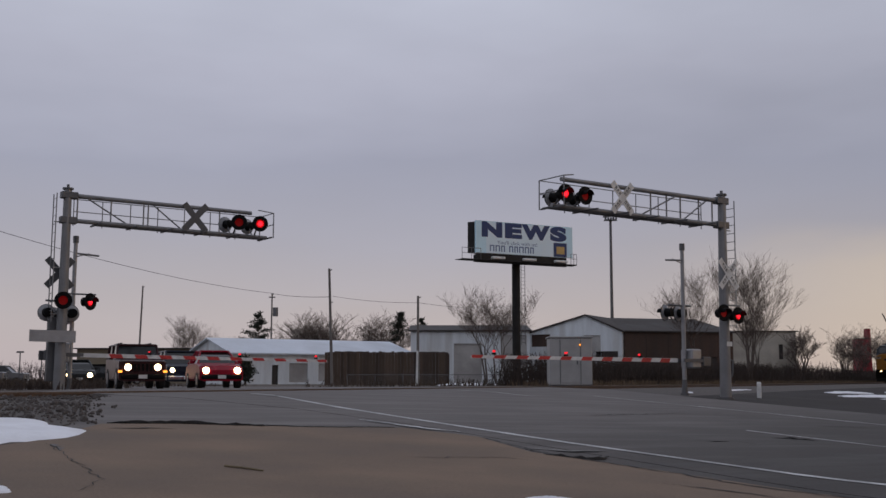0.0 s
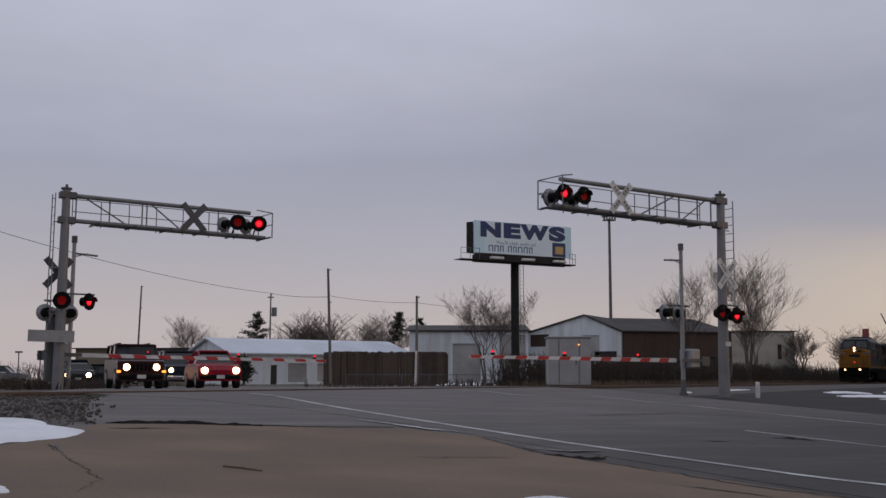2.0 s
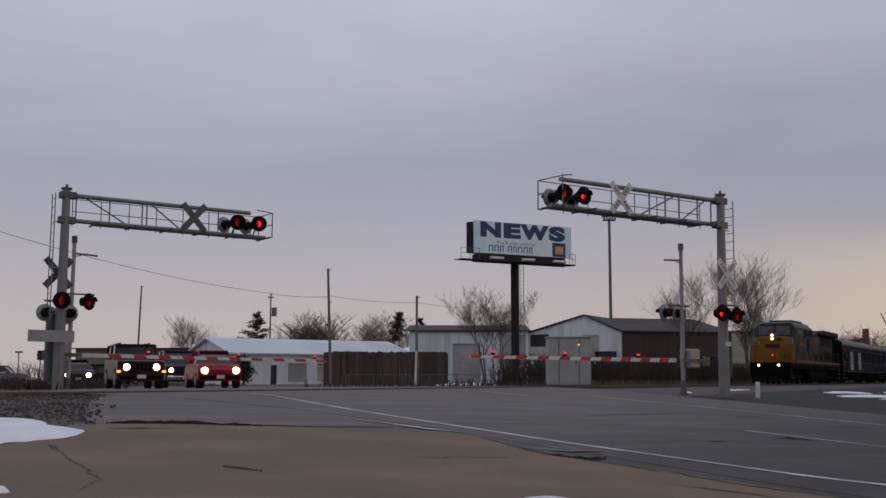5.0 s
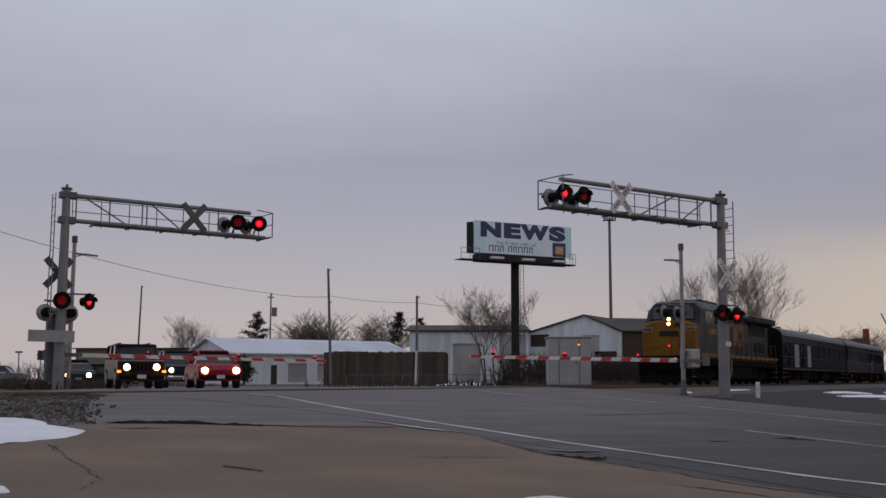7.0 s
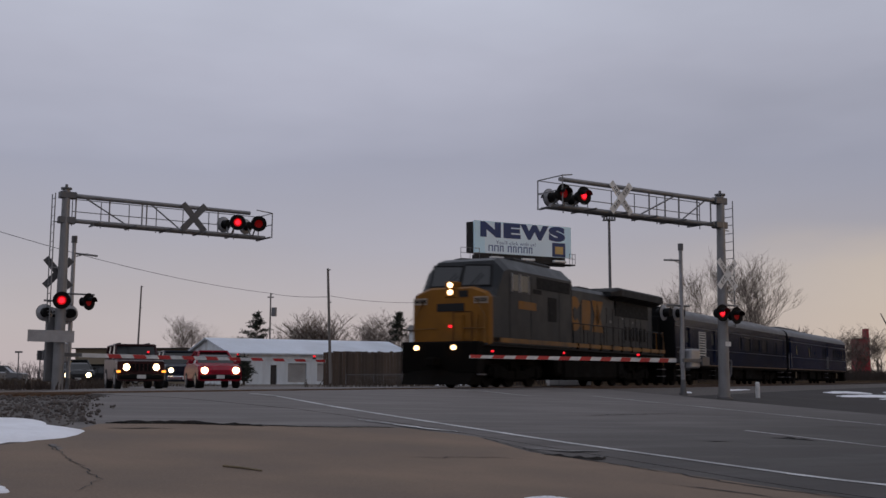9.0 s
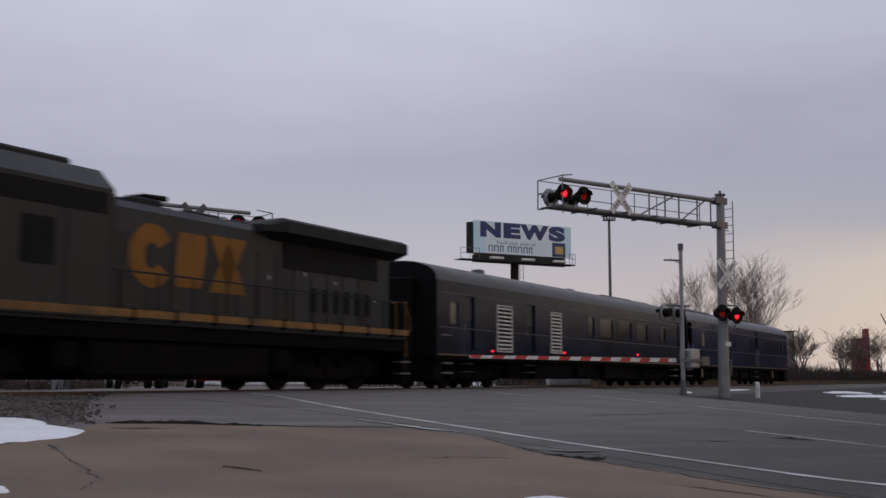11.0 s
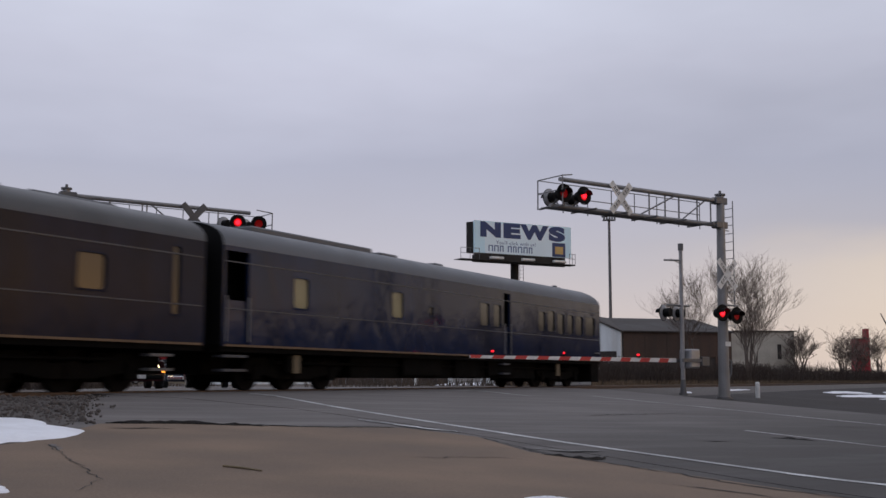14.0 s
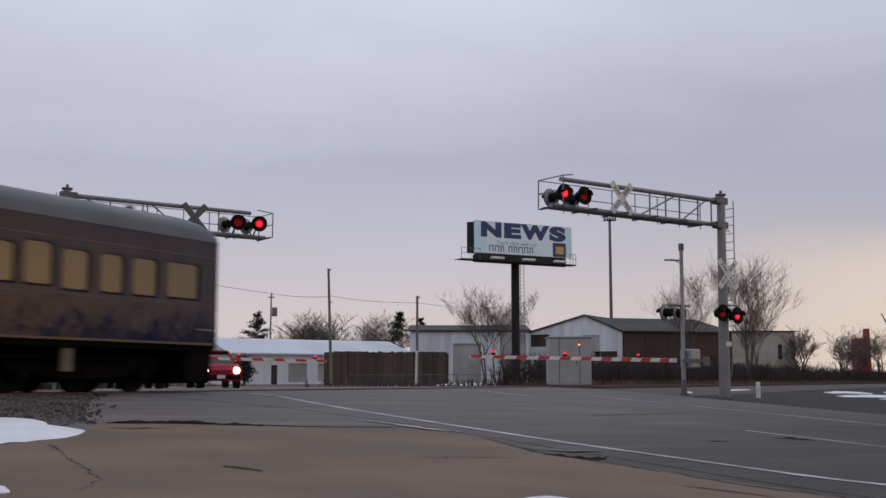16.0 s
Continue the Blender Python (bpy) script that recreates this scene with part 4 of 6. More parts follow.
def coach(sp, length, label, windows, doors, louvers, recesses, roof_items, boxes_under, axles, rounded):
    """x = 0 at the rear end, forward positive."""
    c = thing("passenger_coach", track_pose(train_s(0) + sp), label, "passenger coach", "coaches of the train")
    paint = COACH if rounded else COACH_DULL
    hw, z0, z1, crown = 1.53, 1.08, 3.52, 4.2
    ops = [(a, b, za, zb) for a, b, za, zb, _ in windows] + [(a, b, za, zb) for a, b, za, zb in doors] + [(a, b, z0 + 0.06, 3.4) for a, b in recesses]
    bm = B()
    wall_mesh(bm, 0, length, z0, z1, hw, ops, 0.10)
    part("side_wall", bm, paint, c, "dark blue glossy side")
    bm = B()
    wall_mesh(bm, 0, length, z0, z1, -hw, [], 0.05, -1)
    part("side_wall", bm, paint, c)
    arc = [(hw * math.cos(a), z1 + (crown - z1) * math.sin(a) ** 0.8) for a in [math.pi * i / 14 for i in range(15)]]
    bm = B()
    rings = [(0, 1.0), (length, 1.0)]
    if rounded:
        rings = [(0, 0.5), (0.12, 0.8), (0.35, 0.94), (0.7, 1.0), (length - 0.1, 1.0), (length, 0.96)]
    else:
        rings = [(0, 0.93), (0.12, 1.0), (length - 0.5, 1.0), (length - 0.1, 1.0), (length, 0.96)]
    loft(bm, [[(x, y, z1 + (z - z1) * k) for y, z in arc] for x, k in rings], close=False, cap=False)
    part("roof", bm, COACH_ROOF if rounded else ROOF_SOOTY, c, "weathered grey roof" if rounded else "sooty dark grey roof", smooth=True)
    for x in (0.0, length):
        k_end = rings[-1][1] if x else rings[0][1]
        out = [(y, z1 + (z - z1) * k_end - 0.012) for y, z in arc] + [(-hw, z0), (hw, z0)]
        bm = B()
        loft(bm, [[(xx, y, z) for y, z in out] for xx in ((x - 0.03, x - 0.003) if x else (0.003, 0.03))])
        part("end_wall", bm, BLACK, c, "black end wall under the arched roof")
        s = 1 if x else -1
        put(c, "diaphragm", BLACK, (min(x, x + s * 0.38), max(x, x + s * 0.38), -0.75, 0.75, 1.1, 3.6), bevel=0.03, label="black folded gangway")
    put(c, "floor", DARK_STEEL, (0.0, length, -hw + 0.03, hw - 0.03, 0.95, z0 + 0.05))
    # Sill and skirts also fill the bright gap below the floor.
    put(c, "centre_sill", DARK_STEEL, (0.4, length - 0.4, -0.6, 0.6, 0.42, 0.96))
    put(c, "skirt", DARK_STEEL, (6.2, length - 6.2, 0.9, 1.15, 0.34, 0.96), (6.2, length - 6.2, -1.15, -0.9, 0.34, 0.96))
    # Added black sheet along the coach, stands for the dark interior.
    put(c, "black_backing", BLACK, (0.1, length - 0.1, 0.6, 0.65, z0, z1))
    put(c, "sill_line", COACH_TRIM, (0.1, length - 0.1, hw, hw + 0.02, z0, z0 + 0.05), label="tarnished gold line")
    put(c, "belt_rail", BELT, (0.1, length - 0.1, hw, hw + 0.012, 1.98, 2.005), (0.1, length - 0.1, hw, hw + 0.012, 3.12, 3.15))
    for a, b, za, zb, pane_kind in windows:
        w = part("window", bx(a, b, hw - 0.05, hw - 0.035, za, zb), (DARK_GLASS, PANE_CREAM, PANE_DULL)[pane_kind], c, ("dark window", "window with a cream-tinted pane", "window with a dull glossy pane")[pane_kind])
        part("window_frame", rounded_frame(a, b, za, zb, hw), paint, w, "rounded window frame")
    for a, b, za, zb in doors:
        d = part("door", bx(a, b, hw - 0.11, hw - 0.08, za, zb), paint, c, "recessed blue door")
        put(c, "step_iron", BELT, (a, b, 1.3, 1.5, 0.82, 0.84), (a, b, 1.3, 1.5, 0.55, 0.57))
        put(d, "door_handle", GALV, (b - 0.14, b - 0.10, hw - 0.08, hw - 0.04, 1.9, 2.15))
        put(d, "door_window", DUSTY_PANE, (a + 0.12, b - 0.12, hw - 0.082, hw - 0.07, (za + zb) / 2 + 0.1, zb - 0.15))
    for a, b, za, zb in louvers:
        bm = B()
        for q in ((a - 0.05, a, za, zb), (b, b + 0.05, za, zb), (a - 0.05, b + 0.05, za - 0.05, za), (a - 0.05, b + 0.05, zb, zb + 0.05)):
            box(bm, q[0], q[1], hw, hw + 0.04, q[2], q[3])
        lv = part("louver", bm, LOUVER_PALE, c, "pale metal louvre")
        put(lv, "louver_back", BLACK, (a, b, hw + 0.002, hw + 0.008, za, zb))
        k = 11
        for i in range(k):
            z = za + (i + 0.5) * (zb - za) / k
            bm = B()
            loft(bm, [[(xx, hw + 0.010, z + 0.030), (xx, hw + 0.045, z - 0.030), (xx, hw + 0.040, z - 0.038), (xx, hw + 0.006, z + 0.020)] for xx in (a, b)])
            part("slat", bm, LOUVER_PALE, lv)
    for a, b in recesses:
        # Black sheet at the back puts the vestibule's shade into the colour.
        put(c, "vestibule_back", BLACK, (a, b, 0.66, 0.7, 1.1, 3.4), label="black sheet for the dark inside of the open vestibule")
        put(c, "half_door", paint, (a + 0.05, b - 0.05, hw - 0.1, hw - 0.05, 1.15, 2.2))
        for x in (a + 0.02, b - 0.02):
            part("grab_rail", rod(B(), (x, hw + 0.03, 1.2), (x, hw + 0.03, 2.3), 0.022, n=6), GALV, c, "bright grab rail")
        put(c, "step_box", BELT, (a, b, 1.2, 1.5, 0.48, 0.54), (a, b, 1.2, 1.5, 0.82, 0.88))
    for r in roof_items:
        put(c, "roof_vent", COACH_ROOF, r, bevel=0.04)
    for r in boxes_under:
        put(c, "underfloor_box", DARK_STEEL, r, bevel=0.04)
    bm = B()
    for y in (1.2, -1.2):
        rod(bm, (2.5, y, 0.72), (length - 2.5, y, 0.72), 0.04, n=6)
    part("brake_pipe", bm, DARK_STEEL, c)
    for x in (3.6, length - 3.6):
        truck(c, x, axles, 0.45, 2.5 if axles == 2 else 1.7)
    return c


def at1(sp):
    return CAR1_SP - sp


def at2(sp):
    return CAR2_SP - sp


coach_a = coach(CAR1_SP, 27.2, "dark blue passenger coach with two pale louvres behind the locomotive",
      [(at1(-17.27), at1(-18.06), 2.14, 2.95, 0), (at1(-14.96), at1(-16.62), 2.14, 2.95, 2), (at1(-12.44), at1(-14.32), 2.14, 2.95, 0), (at1(-10.17), at1(-11.8), 2.14, 2.95, 2),
       (at1(-7.3), at1(-8.1), 2.15, 2.9, 0), (at1(-29.85), at1(-30.45), 2.1, 2.85, 2), (at1(-5.0), at1(-5.25), 1.75, 3.3, 0)],
      [(at1(-28.64), at1(-29.37), 1.3, 3.1), (at1(-23.53), at1(-24.29), 1.3, 3.1)],
      [(at1(-25.69), at1(-26.88), 1.32, 2.9), (at1(-21.05), at1(-22.03), 1.37, 2.9)], [],
      [(21, 21.4, -0.2, 0.2, 4.15, 4.4), (5, 9, -0.4, 0.4, 4.15, 4.27), (12, 12.6, -0.2, 0.2, 4.15, 4.3), (1.5, 4.0, -0.15, 0.15, 4.15, 4.3)],
      [(9.0, 11.5, 0.6, 1.35, 0.35, 1.0), (12.5, 14.5, 0.5, 1.3, 0.42, 1.0), (15.5, 19.0, 0.6, 1.35, 0.32, 1.0), (9.5, 18, -1.3, -0.4, 0.4, 1.0)], 3, False)
coach_b = coach(CAR2_SP, 25.35, "dark blue rear passenger coach with cream and dark windows and a rounded end",
      [(at2(0.04), at2(-0.63), 2.15, 2.94, 1), (at2(5.0), at2(4.35), 2.15, 2.92, 1), (at2(6.91), at2(6.62), 2.3, 2.6, 0), (at2(10.96), at2(10.24), 2.16, 2.95, 2), (at2(11.91), at2(11.29), 2.16, 2.95, 2),
       (at2(15.9), at2(15.2), 2.16, 2.92, 2), (at2(16.85), at2(16.11), 2.16, 3.0, 2), (at2(17.82), at2(17.08), 2.11, 2.92, 2), (at2(18.8), at2(18.11), 2.12, 2.92, 2), (at2(19.84), at2(19.05), 2.12, 2.92, 2), (at2(21.22), at2(20.12), 2.14, 2.93, 2)],
      [], [], [(at2(-2.49), at2(-3.4)), (at2(12.69), at2(12.15))],
      [(17, 23, -0.5, 0.5, 4.15, 4.33), (12.0, 12.6, -0.3, 0.3, 4.15, 4.3), (15.2, 16.3, -0.35, 0.35, 4.15, 4.3), (1.3, 1.5, -0.1, 0.1, 4.15, 4.35), (0.9, 1.0, -0.1, 0.1, 4.1, 4.3)],
      [(8.5, 10.5, 0.6, 1.3, 0.42, 1.0), (21.9, 22.5, 1.2, 1.4, 0.45, 0.95), (11.2, 13.0, 0.6, 1.3, 0.35, 1.0), (14.0, 16.5, 0.6, 1.35, 0.4, 1.0), (9.0, 17, -1.3, -0.4, 0.4, 1.0)], 3, True)

BOX_TAN = mat("dusty_tan_box", (0.13, 0.098, 0.055), 0.7, var=0.2, scale=3)
for x in (22.0, 4.3):
    put(coach_b, "battery_box", BOX_TAN, (x, x + 0.3, 1.36, 1.42, 0.45, 0.92), label="small tan equipment box")
put(coach_a, "handhold", GALV, (26.2, 26.9, 1.545, 1.57, 1.72, 1.75))
put(coach_a, "roof_hatch", COACH_ROOF, (24.3, 25.0, 0.75, 1.22, 3.78, 4.02), (23.2, 23.9, 0.75, 1.22, 3.78, 4.02), bevel=0.05)
put(coach_b, "handhold", GALV, (0.1, 0.75, 1.545, 1.57, 1.42, 1.45))
put(coach_b, "rear_steps", DARK_STEEL, (0.05, 0.95, -1.45, 1.45, 0.2, 1.0), label="black end step casing", bevel=0.03)
put(coach_a, "front_steps", DARK_STEEL, (26.5, 27.1, -1.4, 1.4, 0.25, 1.0), label="black end step casing", bevel=0.03)
put(coach_b, "tail_rail", GALV_DARK, (-0.1, 0.0, 1.3, 1.36, 1.1, 3.3), (-0.1, 0.0, -1.36, -1.3, 1.1, 3.3))
for x in (1.0, 26.0):
    put(coach_a, "step_box", GALV_DARK, (x, x + 0.7, 1.2, 1.5, 0.48, 0.54), (x, x + 0.7, 1.2, 1.5, 0.8, 0.86))

# ---- beyond the track: buildings, poles, billboard ----
SIDING_WHITE = mat("white_metal_siding", (0.66, 0.70, 0.73), 0.6, var=0.1, scale=0.6, fine=9, dirt=(0.42, 0.41, 0.39), dirt_amt=0.5, stretch=(3, 3, 0.4))
SIDING_PALE = mat("pale_grey_block_wall", (0.40, 0.39, 0.38), 0.8, var=0.15, scale=0.5, fine=8, dirt=(0.17, 0.16, 0.15), dirt_amt=0.5)
SIDING_BROWN = mat("rusty_brown_siding", (0.060, 0.036, 0.027), 0.8, var=0.3, scale=0.5, fine=8, dirt=(0.035, 0.025, 0.02), dirt_amt=0.6, stretch=(2, 2, 0.4))
ROOF_DARK = mat("dark_roofing", (0.04, 0.034, 0.032), 0.85, var=0.3, scale=0.4, fine=5)
ROOF_SNOW = mat("snow_covered_roof", (0.62, 0.66, 0.72), 0.8, var=0.07, scale=0.4, fine=4, dirt=(0.45, 0.47, 0.5), dirt_amt=0.4)
TAN_WALL = mat("tan_concrete_wall", (0.46, 0.42, 0.355), 0.85, var=0.15, scale=0.4, fine=6, dirt=(0.13, 0.115, 0.1), dirt_amt=0.6)
STORE_TAN = mat("store_tan_fascia", (0.20, 0.165, 0.115), 0.8, var=0.15, scale=0.3)
RED_CLAD = mat("red_cladding", (0.30, 0.018, 0.03), 0.6, var=0.15, scale=0.5)
FENCE_WOOD = mat("brown_board_fence", (0.062, 0.042, 0.030), 0.9, var=0.3, scale=1.0, per_piece=0.35, stretch=(1, 1, 0.3))
WOOD_POLE = mat("weathered_pole_wood", (0.16, 0.145, 0.135), 0.9, var=0.2, scale=2, stretch=(1, 1, 0.1))
BARK = mat("bare_bark", (0.10, 0.078, 0.066), 0.95, var=0.25, scale=2)
TWIG = mat("bare_twigs", (0.115, 0.088, 0.075), 0.95, var=0.25, scale=1)
BRUSH = mat("dry_brush", (0.042, 0.029, 0.023), 0.95, var=0.4, scale=0.5)
NEEDLE = mat("pine_needles", (0.018, 0.022, 0.014), 0.9, var=0.4, scale=1)
FAR_WOOD = mat("far_winter_wood", (0.10, 0.078, 0.078), 1.0, var=0.3, scale=0.1)
CABINET = mat("bungalow_aluminium", (0.34, 0.335, 0.33), 0.55, 0.25, var=0.1, scale=1.5, dirt=(0.22, 0.21, 0.2), dirt_amt=0.4)
BOARD_DARK = mat("billboard_dark_steel", (0.009, 0.0075, 0.007), 0.8, 0.0, var=0.25, scale=1)
POSTER = mat("poster_pale_blue", (0.58, 0.80, 0.90), 0.45, var=0.05, scale=0.3)
POSTER_WHITE = mat("poster_white", (0.70, 0.83, 0.90), 0.45, var=0.04, scale=0.3)
NAVY = mat("poster_navy_ink", (0.012, 0.035, 0.13), 0.5, var=0.08, scale=0.6)
INK_BLUE = mat("poster_blue_ink", (0.10, 0.16, 0.30), 0.5, var=0.08, scale=0.6)
GOLD_INK = mat("poster_gold_ink", (0.50, 0.34, 0.12), 0.5, var=0.1, scale=0.8)


def base(x, y, turn):
    return pose(x, y, gz(x, y), 0, 0, turn)


def block_house(name, x, y, turn, w, d, h, rise, wall, roof, label, ridge_along=True, openings=(), overhang=0.25, ribs=0.0):
    """A long building: local x along the front (0..w), the front in the plane y = 0 looking to -y, depth d behind."""
    t = thing(name, base(x, y, turn), label, "building")
    bm = B()
    wall_mesh(bm, 0, w, -0.5, h, 0.0, [o[:4] for o in openings], 0.18, -1)
    if not ridge_along:
        f = [bm.verts.new(p) for p in ((0, 0, h), (w, 0, h), (w * 0.62, 0, h + rise))]
        bm.faces.new(f)
    part("front_wall", bm, wall, t)
    bm = B()
    loft(bm, [[(0.0, yy, zz) for yy, zz in (((0.02, -0.5), (d, -0.5), (d, h), (d / 2, h + rise), (0.02, h)) if ridge_along else ((0.02, -0.5), (d, -0.5), (d, h), (d / 2, h), (0.02, h)))],
              [(w, yy, zz) for yy, zz in (((0.02, -0.5), (d, -0.5), (d, h), (d / 2, h + rise), (0.02, h)) if ridge_along else ((0.02, -0.5), (d, -0.5), (d, h), (d / 2, h), (0.02, h)))]], cap=True)
    bmesh.ops.delete(bm, geom=[f for f in bm.faces if all(v.co.y < 0.05 for v in f.verts)], context="FACES_ONLY")
    part("side_and_rear_walls", bm, wall, t)
    bm = B()
    o = overhang
    if ridge_along:
        prof = [(-o, h - 0.02), (d / 2, h + rise), (d + o, h - 0.02), (d + o, h + 0.12), (d / 2, h + rise + 0.14), (-o, h + 0.12)]
        loft(bm, [[(xx, yy, zz) for yy, zz in prof] for xx in (-o, w + o)])
    else:
        prof = [(-o, h - 0.02), (w * 0.62, h + rise), (w + o, h - 0.02), (w + o, h + 0.14), (w * 0.62, h + rise + 0.16), (-o, h + 0.14)]
        loft(bm, [[(xx, yy, zz) for xx, zz in prof] for yy in (-o, d)])
    part("roof", bm, roof, t)
    for xa, xb, za, zb, m_, nm in openings:
        part(nm, bx(xa, xb, 0.14, 0.19, za, zb), m_, t)
    if ribs:
        bm = B()
        k = int(w / ribs)
        for i in range(1, k):
            xx = i * w / k
            if any(a < xx < b for a, b, *_ in openings):
                continue
            box(bm, xx - 0.04, xx + 0.04, -0.03, 0.0, -0.3, h)
        tagged(part("siding_ribs", bm, wall, t), kind="stuff")
    return t


def face_turn(xa, ya, xb, yb):
    return math.degrees(math.atan2(yb - ya, xb - xa))


block_house("white_gable_shed", 9.7, 130, face_turn(9.7, 130, 19.6, 125), 11.1, 14, 5.7, 1.9, SIDING_WHITE, ROOF_DARK,
            "white metal-sided gable shed with a dark roof", ridge_along=False, ribs=0.9,
            openings=((6.6, 8.6, 2.9, 5.4, SIDING_PALE, "loading_door"), (-0.0 + 0.3, 2.6, 4.2, 5.6, SIDING_BROWN, "rusty_panel"), (8.0, 10.6, 2.6, 3.6, ROOF_DARK, "dark_window")))
block_house("brown_warehouse", 19.9, 125.3, face_turn(19.6, 125, 36, 130), 13.6, 18, 5.75, 1.9, SIDING_BROWN, ROOF_DARK,
            "long rusty brown warehouse with a dark low roof", ribs=2.6, openings=((10.0, 11.5, -0.3, 3.0, ROOF_DARK, "door"),))
block_house("tan_warehouse", 37.0, 152, 4, 10.4, 16, 6.9, 0.25, TAN_WALL, ROOF_DARK, "tan concrete warehouse with a flat roof", openings=((8.0, 8.6, 3.2, 5.2, ROOF_DARK, "window"),))
block_house("pale_block_building", -3.6, 121, 0, 12.7, 16, 5.6, 0.9, SIDING_WHITE, ROOF_DARK, "pale block building with a roll door",
            openings=((4.6, 7.6, -0.3, 4.3, SIDING_PALE, "roll_door"), (9.6, 12.4, 0.0, 5.2, SIDING_PALE, "patched_wall")))
block_house("snow_roof_building", -20.6, 110, face_turn(-20.6, 110, -3.2, 122), 21.0, 11, 2.95, 1.6, SIDING_WHITE, ROOF_SNOW,
            "long low white building with a snow-covered roof", overhang=0.4,
            openings=((4.3, 5.0, -0.2, 1.9, ROOF_DARK, "door"), (6.2, 8.3, 0.2, 2.1, SIDING_PALE, "garage_door"), (9.5, 11.0, 0.3, 2.1, SIDING_PALE, "garage_door")))
block_house("retail_store", -46, 142, -3, 15, 20, 4.3, 0.2, STORE_TAN, ROOF_DARK, "tan retail store with a dark flat roof", overhang=0.5,
            openings=((1.0, 4.0, 0.2, 2.4, DARK_GLASS, "shop_window"), (5.0, 9.0, 0.2, 2.4, DARK_GLASS, "shop_window"), (10.0, 13.5, 2.6, 3.7, SIDING_WHITE, "sign_board")))
t = thing("red_tower", base(96.5, 260, 0), "dark red clad tower with a stub chimney", "building")
put(t, "tower", RED_CLAD, (-1.6, 1.4, 0, 4, -0.5, 9.8))
put(t, "stub", RED_CLAD, (0.5, 1.3, 0, 2, 9.8, 12.2))
put(t, "roof", ROOF_DARK, (-1.7, 1.5, -0.1, 4.1, 9.8, 9.95))

# board fence before the long building
t = thing("board_fence", base(-9.9, 94, 2), "tall dark brown board fence", "fence")
bm_ = bx(0, 0.258, -0.015, 0.015, -0.1, 2.75)
me_ = link(bm_, "board", FENCE_WOOD)
for i in range(39):
    b_ = new("board", me_)
    b_.parent = t
    b_.matrix_basis = pose(i * 0.262, random.uniform(-0.01, 0.01), random.uniform(-0.05, 0.05))
for i in range(5):
    put(t, "post", FENCE_WOOD, (i * 2.55, i * 2.55 + 0.12, 0.02, 0.14, -0.3, 2.6))
t = thing("chain_link_fence", base(-7, 82, 3), "low grey chain-link fence", "fence")
for i in range(8):
    bm = B()
    rod(bm, (i * 2.0, 0, -0.2), (i * 2.0, 0, 0.85), 0.03, n=6)
    part("post", bm, GALV_DARK, t)
bm = B()
rod(bm, (0, 0, 0.8), (14, 0, 0.8), 0.02, n=6)
for i in range(70):
    x = i * 0.2
    rod(bm, (x, 0, 0.0), (min(14, x + 0.4), 0, 0.8), 0.005, n=3)
    rod(bm, (x + 0.4 if x < 13.6 else 14, 0, 0.0), (x, 0, 0.8), 0.005, n=3)
tagged(part("wire_mesh", bm, GALV_DARK, t), kind="stuff")

# billboard on a single steel post
bb_l, bb_r = Vector((2.83, 100.0, 0)), Vector((11.98, 105.0, 0))
bw = (bb_r - bb_l).length
bt = face_turn(bb_l.x, bb_l.y, bb_r.x, bb_r.y)
bb = thing("billboard", pose(bb_l.x, bb_l.y, 0, 0, 0, bt), "newspaper billboard on one thick dark steel post", "billboard")
Z0, Z1 = 11.6, 14.5
put(bb, "panel", POSTER, (0, bw, 0.0, 0.25, Z0, Z1), label="pale blue printed face")
put(bb, "white_field", POSTER_WHITE, (bw * 0.10, bw * 0.86, -0.012, -0.004, Z0 + 0.02, Z1 - 0.1))
bm = B()
loft(bm, [[(-0.05, 0.26, z), (bw * 0.98, 2.2, z), (bw * 0.98, 2.4, z), (-0.35, 0.9, z)] for z in (Z0, Z1 - 0.1)])
part("rear_panel", bm, BOARD_DARK, bb, "dark back of the other face")
put(bb, "apron", BOARD_DARK, (0.1, bw - 0.7, 0.0, 0.3, Z0 - 0.85, Z0 - 0.004))
put(bb, "beam", BOARD_DARK, (0.3, bw - 0.5, 0.6, 1.0, Z0 - 0.75, Z0 - 0.1))
post_u = bw * 0.455
bm = B()
rod(bm, (post_u, 0.9, -0.3), (post_u, 0.9, Z0 - 0.1), 0.38, n=18)
part("post", bm, BOARD_DARK, bb, "round dark post")
bm = B()
for y in (-0.15, -1.0):
    rod(bm, (-2.0, y, Z0 - 0.75), (bw - 0.25, y, Z0 - 0.75), 0.05, n=6)
for i in range(12):
    x = -2.0 + i * (bw + 1.75) / 11
    rod(bm, (x, -1.0, Z0 - 0.75), (x, 0.2, Z0 - 0.75), 0.035, n=6)
box(bm, -2.0, bw - 0.25, -1.0, -0.15, Z0 - 0.81, Z0 - 0.77)
part("catwalk", bm, BOARD_DARK, bb, "narrow steel catwalk")
for xa, xb in ((-2.0, -0.1), (bw - 0.9, bw - 0.25)):
    bm = B()
    for z in (Z0 - 0.2, Z0 + 0.25):
        rod(bm, (xa, -1.0, z), (xb, -1.0, z), 0.022, n=6)
    for x in (xa, (xa + xb) / 2, xb):
        rod(bm, (x, -1.0, Z0 - 0.75), (x, -1.0, Z0 + 0.25), 0.022, n=6)
    part("safety_rail", bm, GALV_DARK, bb)
for x in (1.5, 4.8, 8.2):
    put(bb, "floodlight", SIGN_WHITE, (x - 0.65, x + 0.65, -1.5, -1.1, Z0 - 0.66, Z0 - 0.44), bevel=0.04)
bm = B()
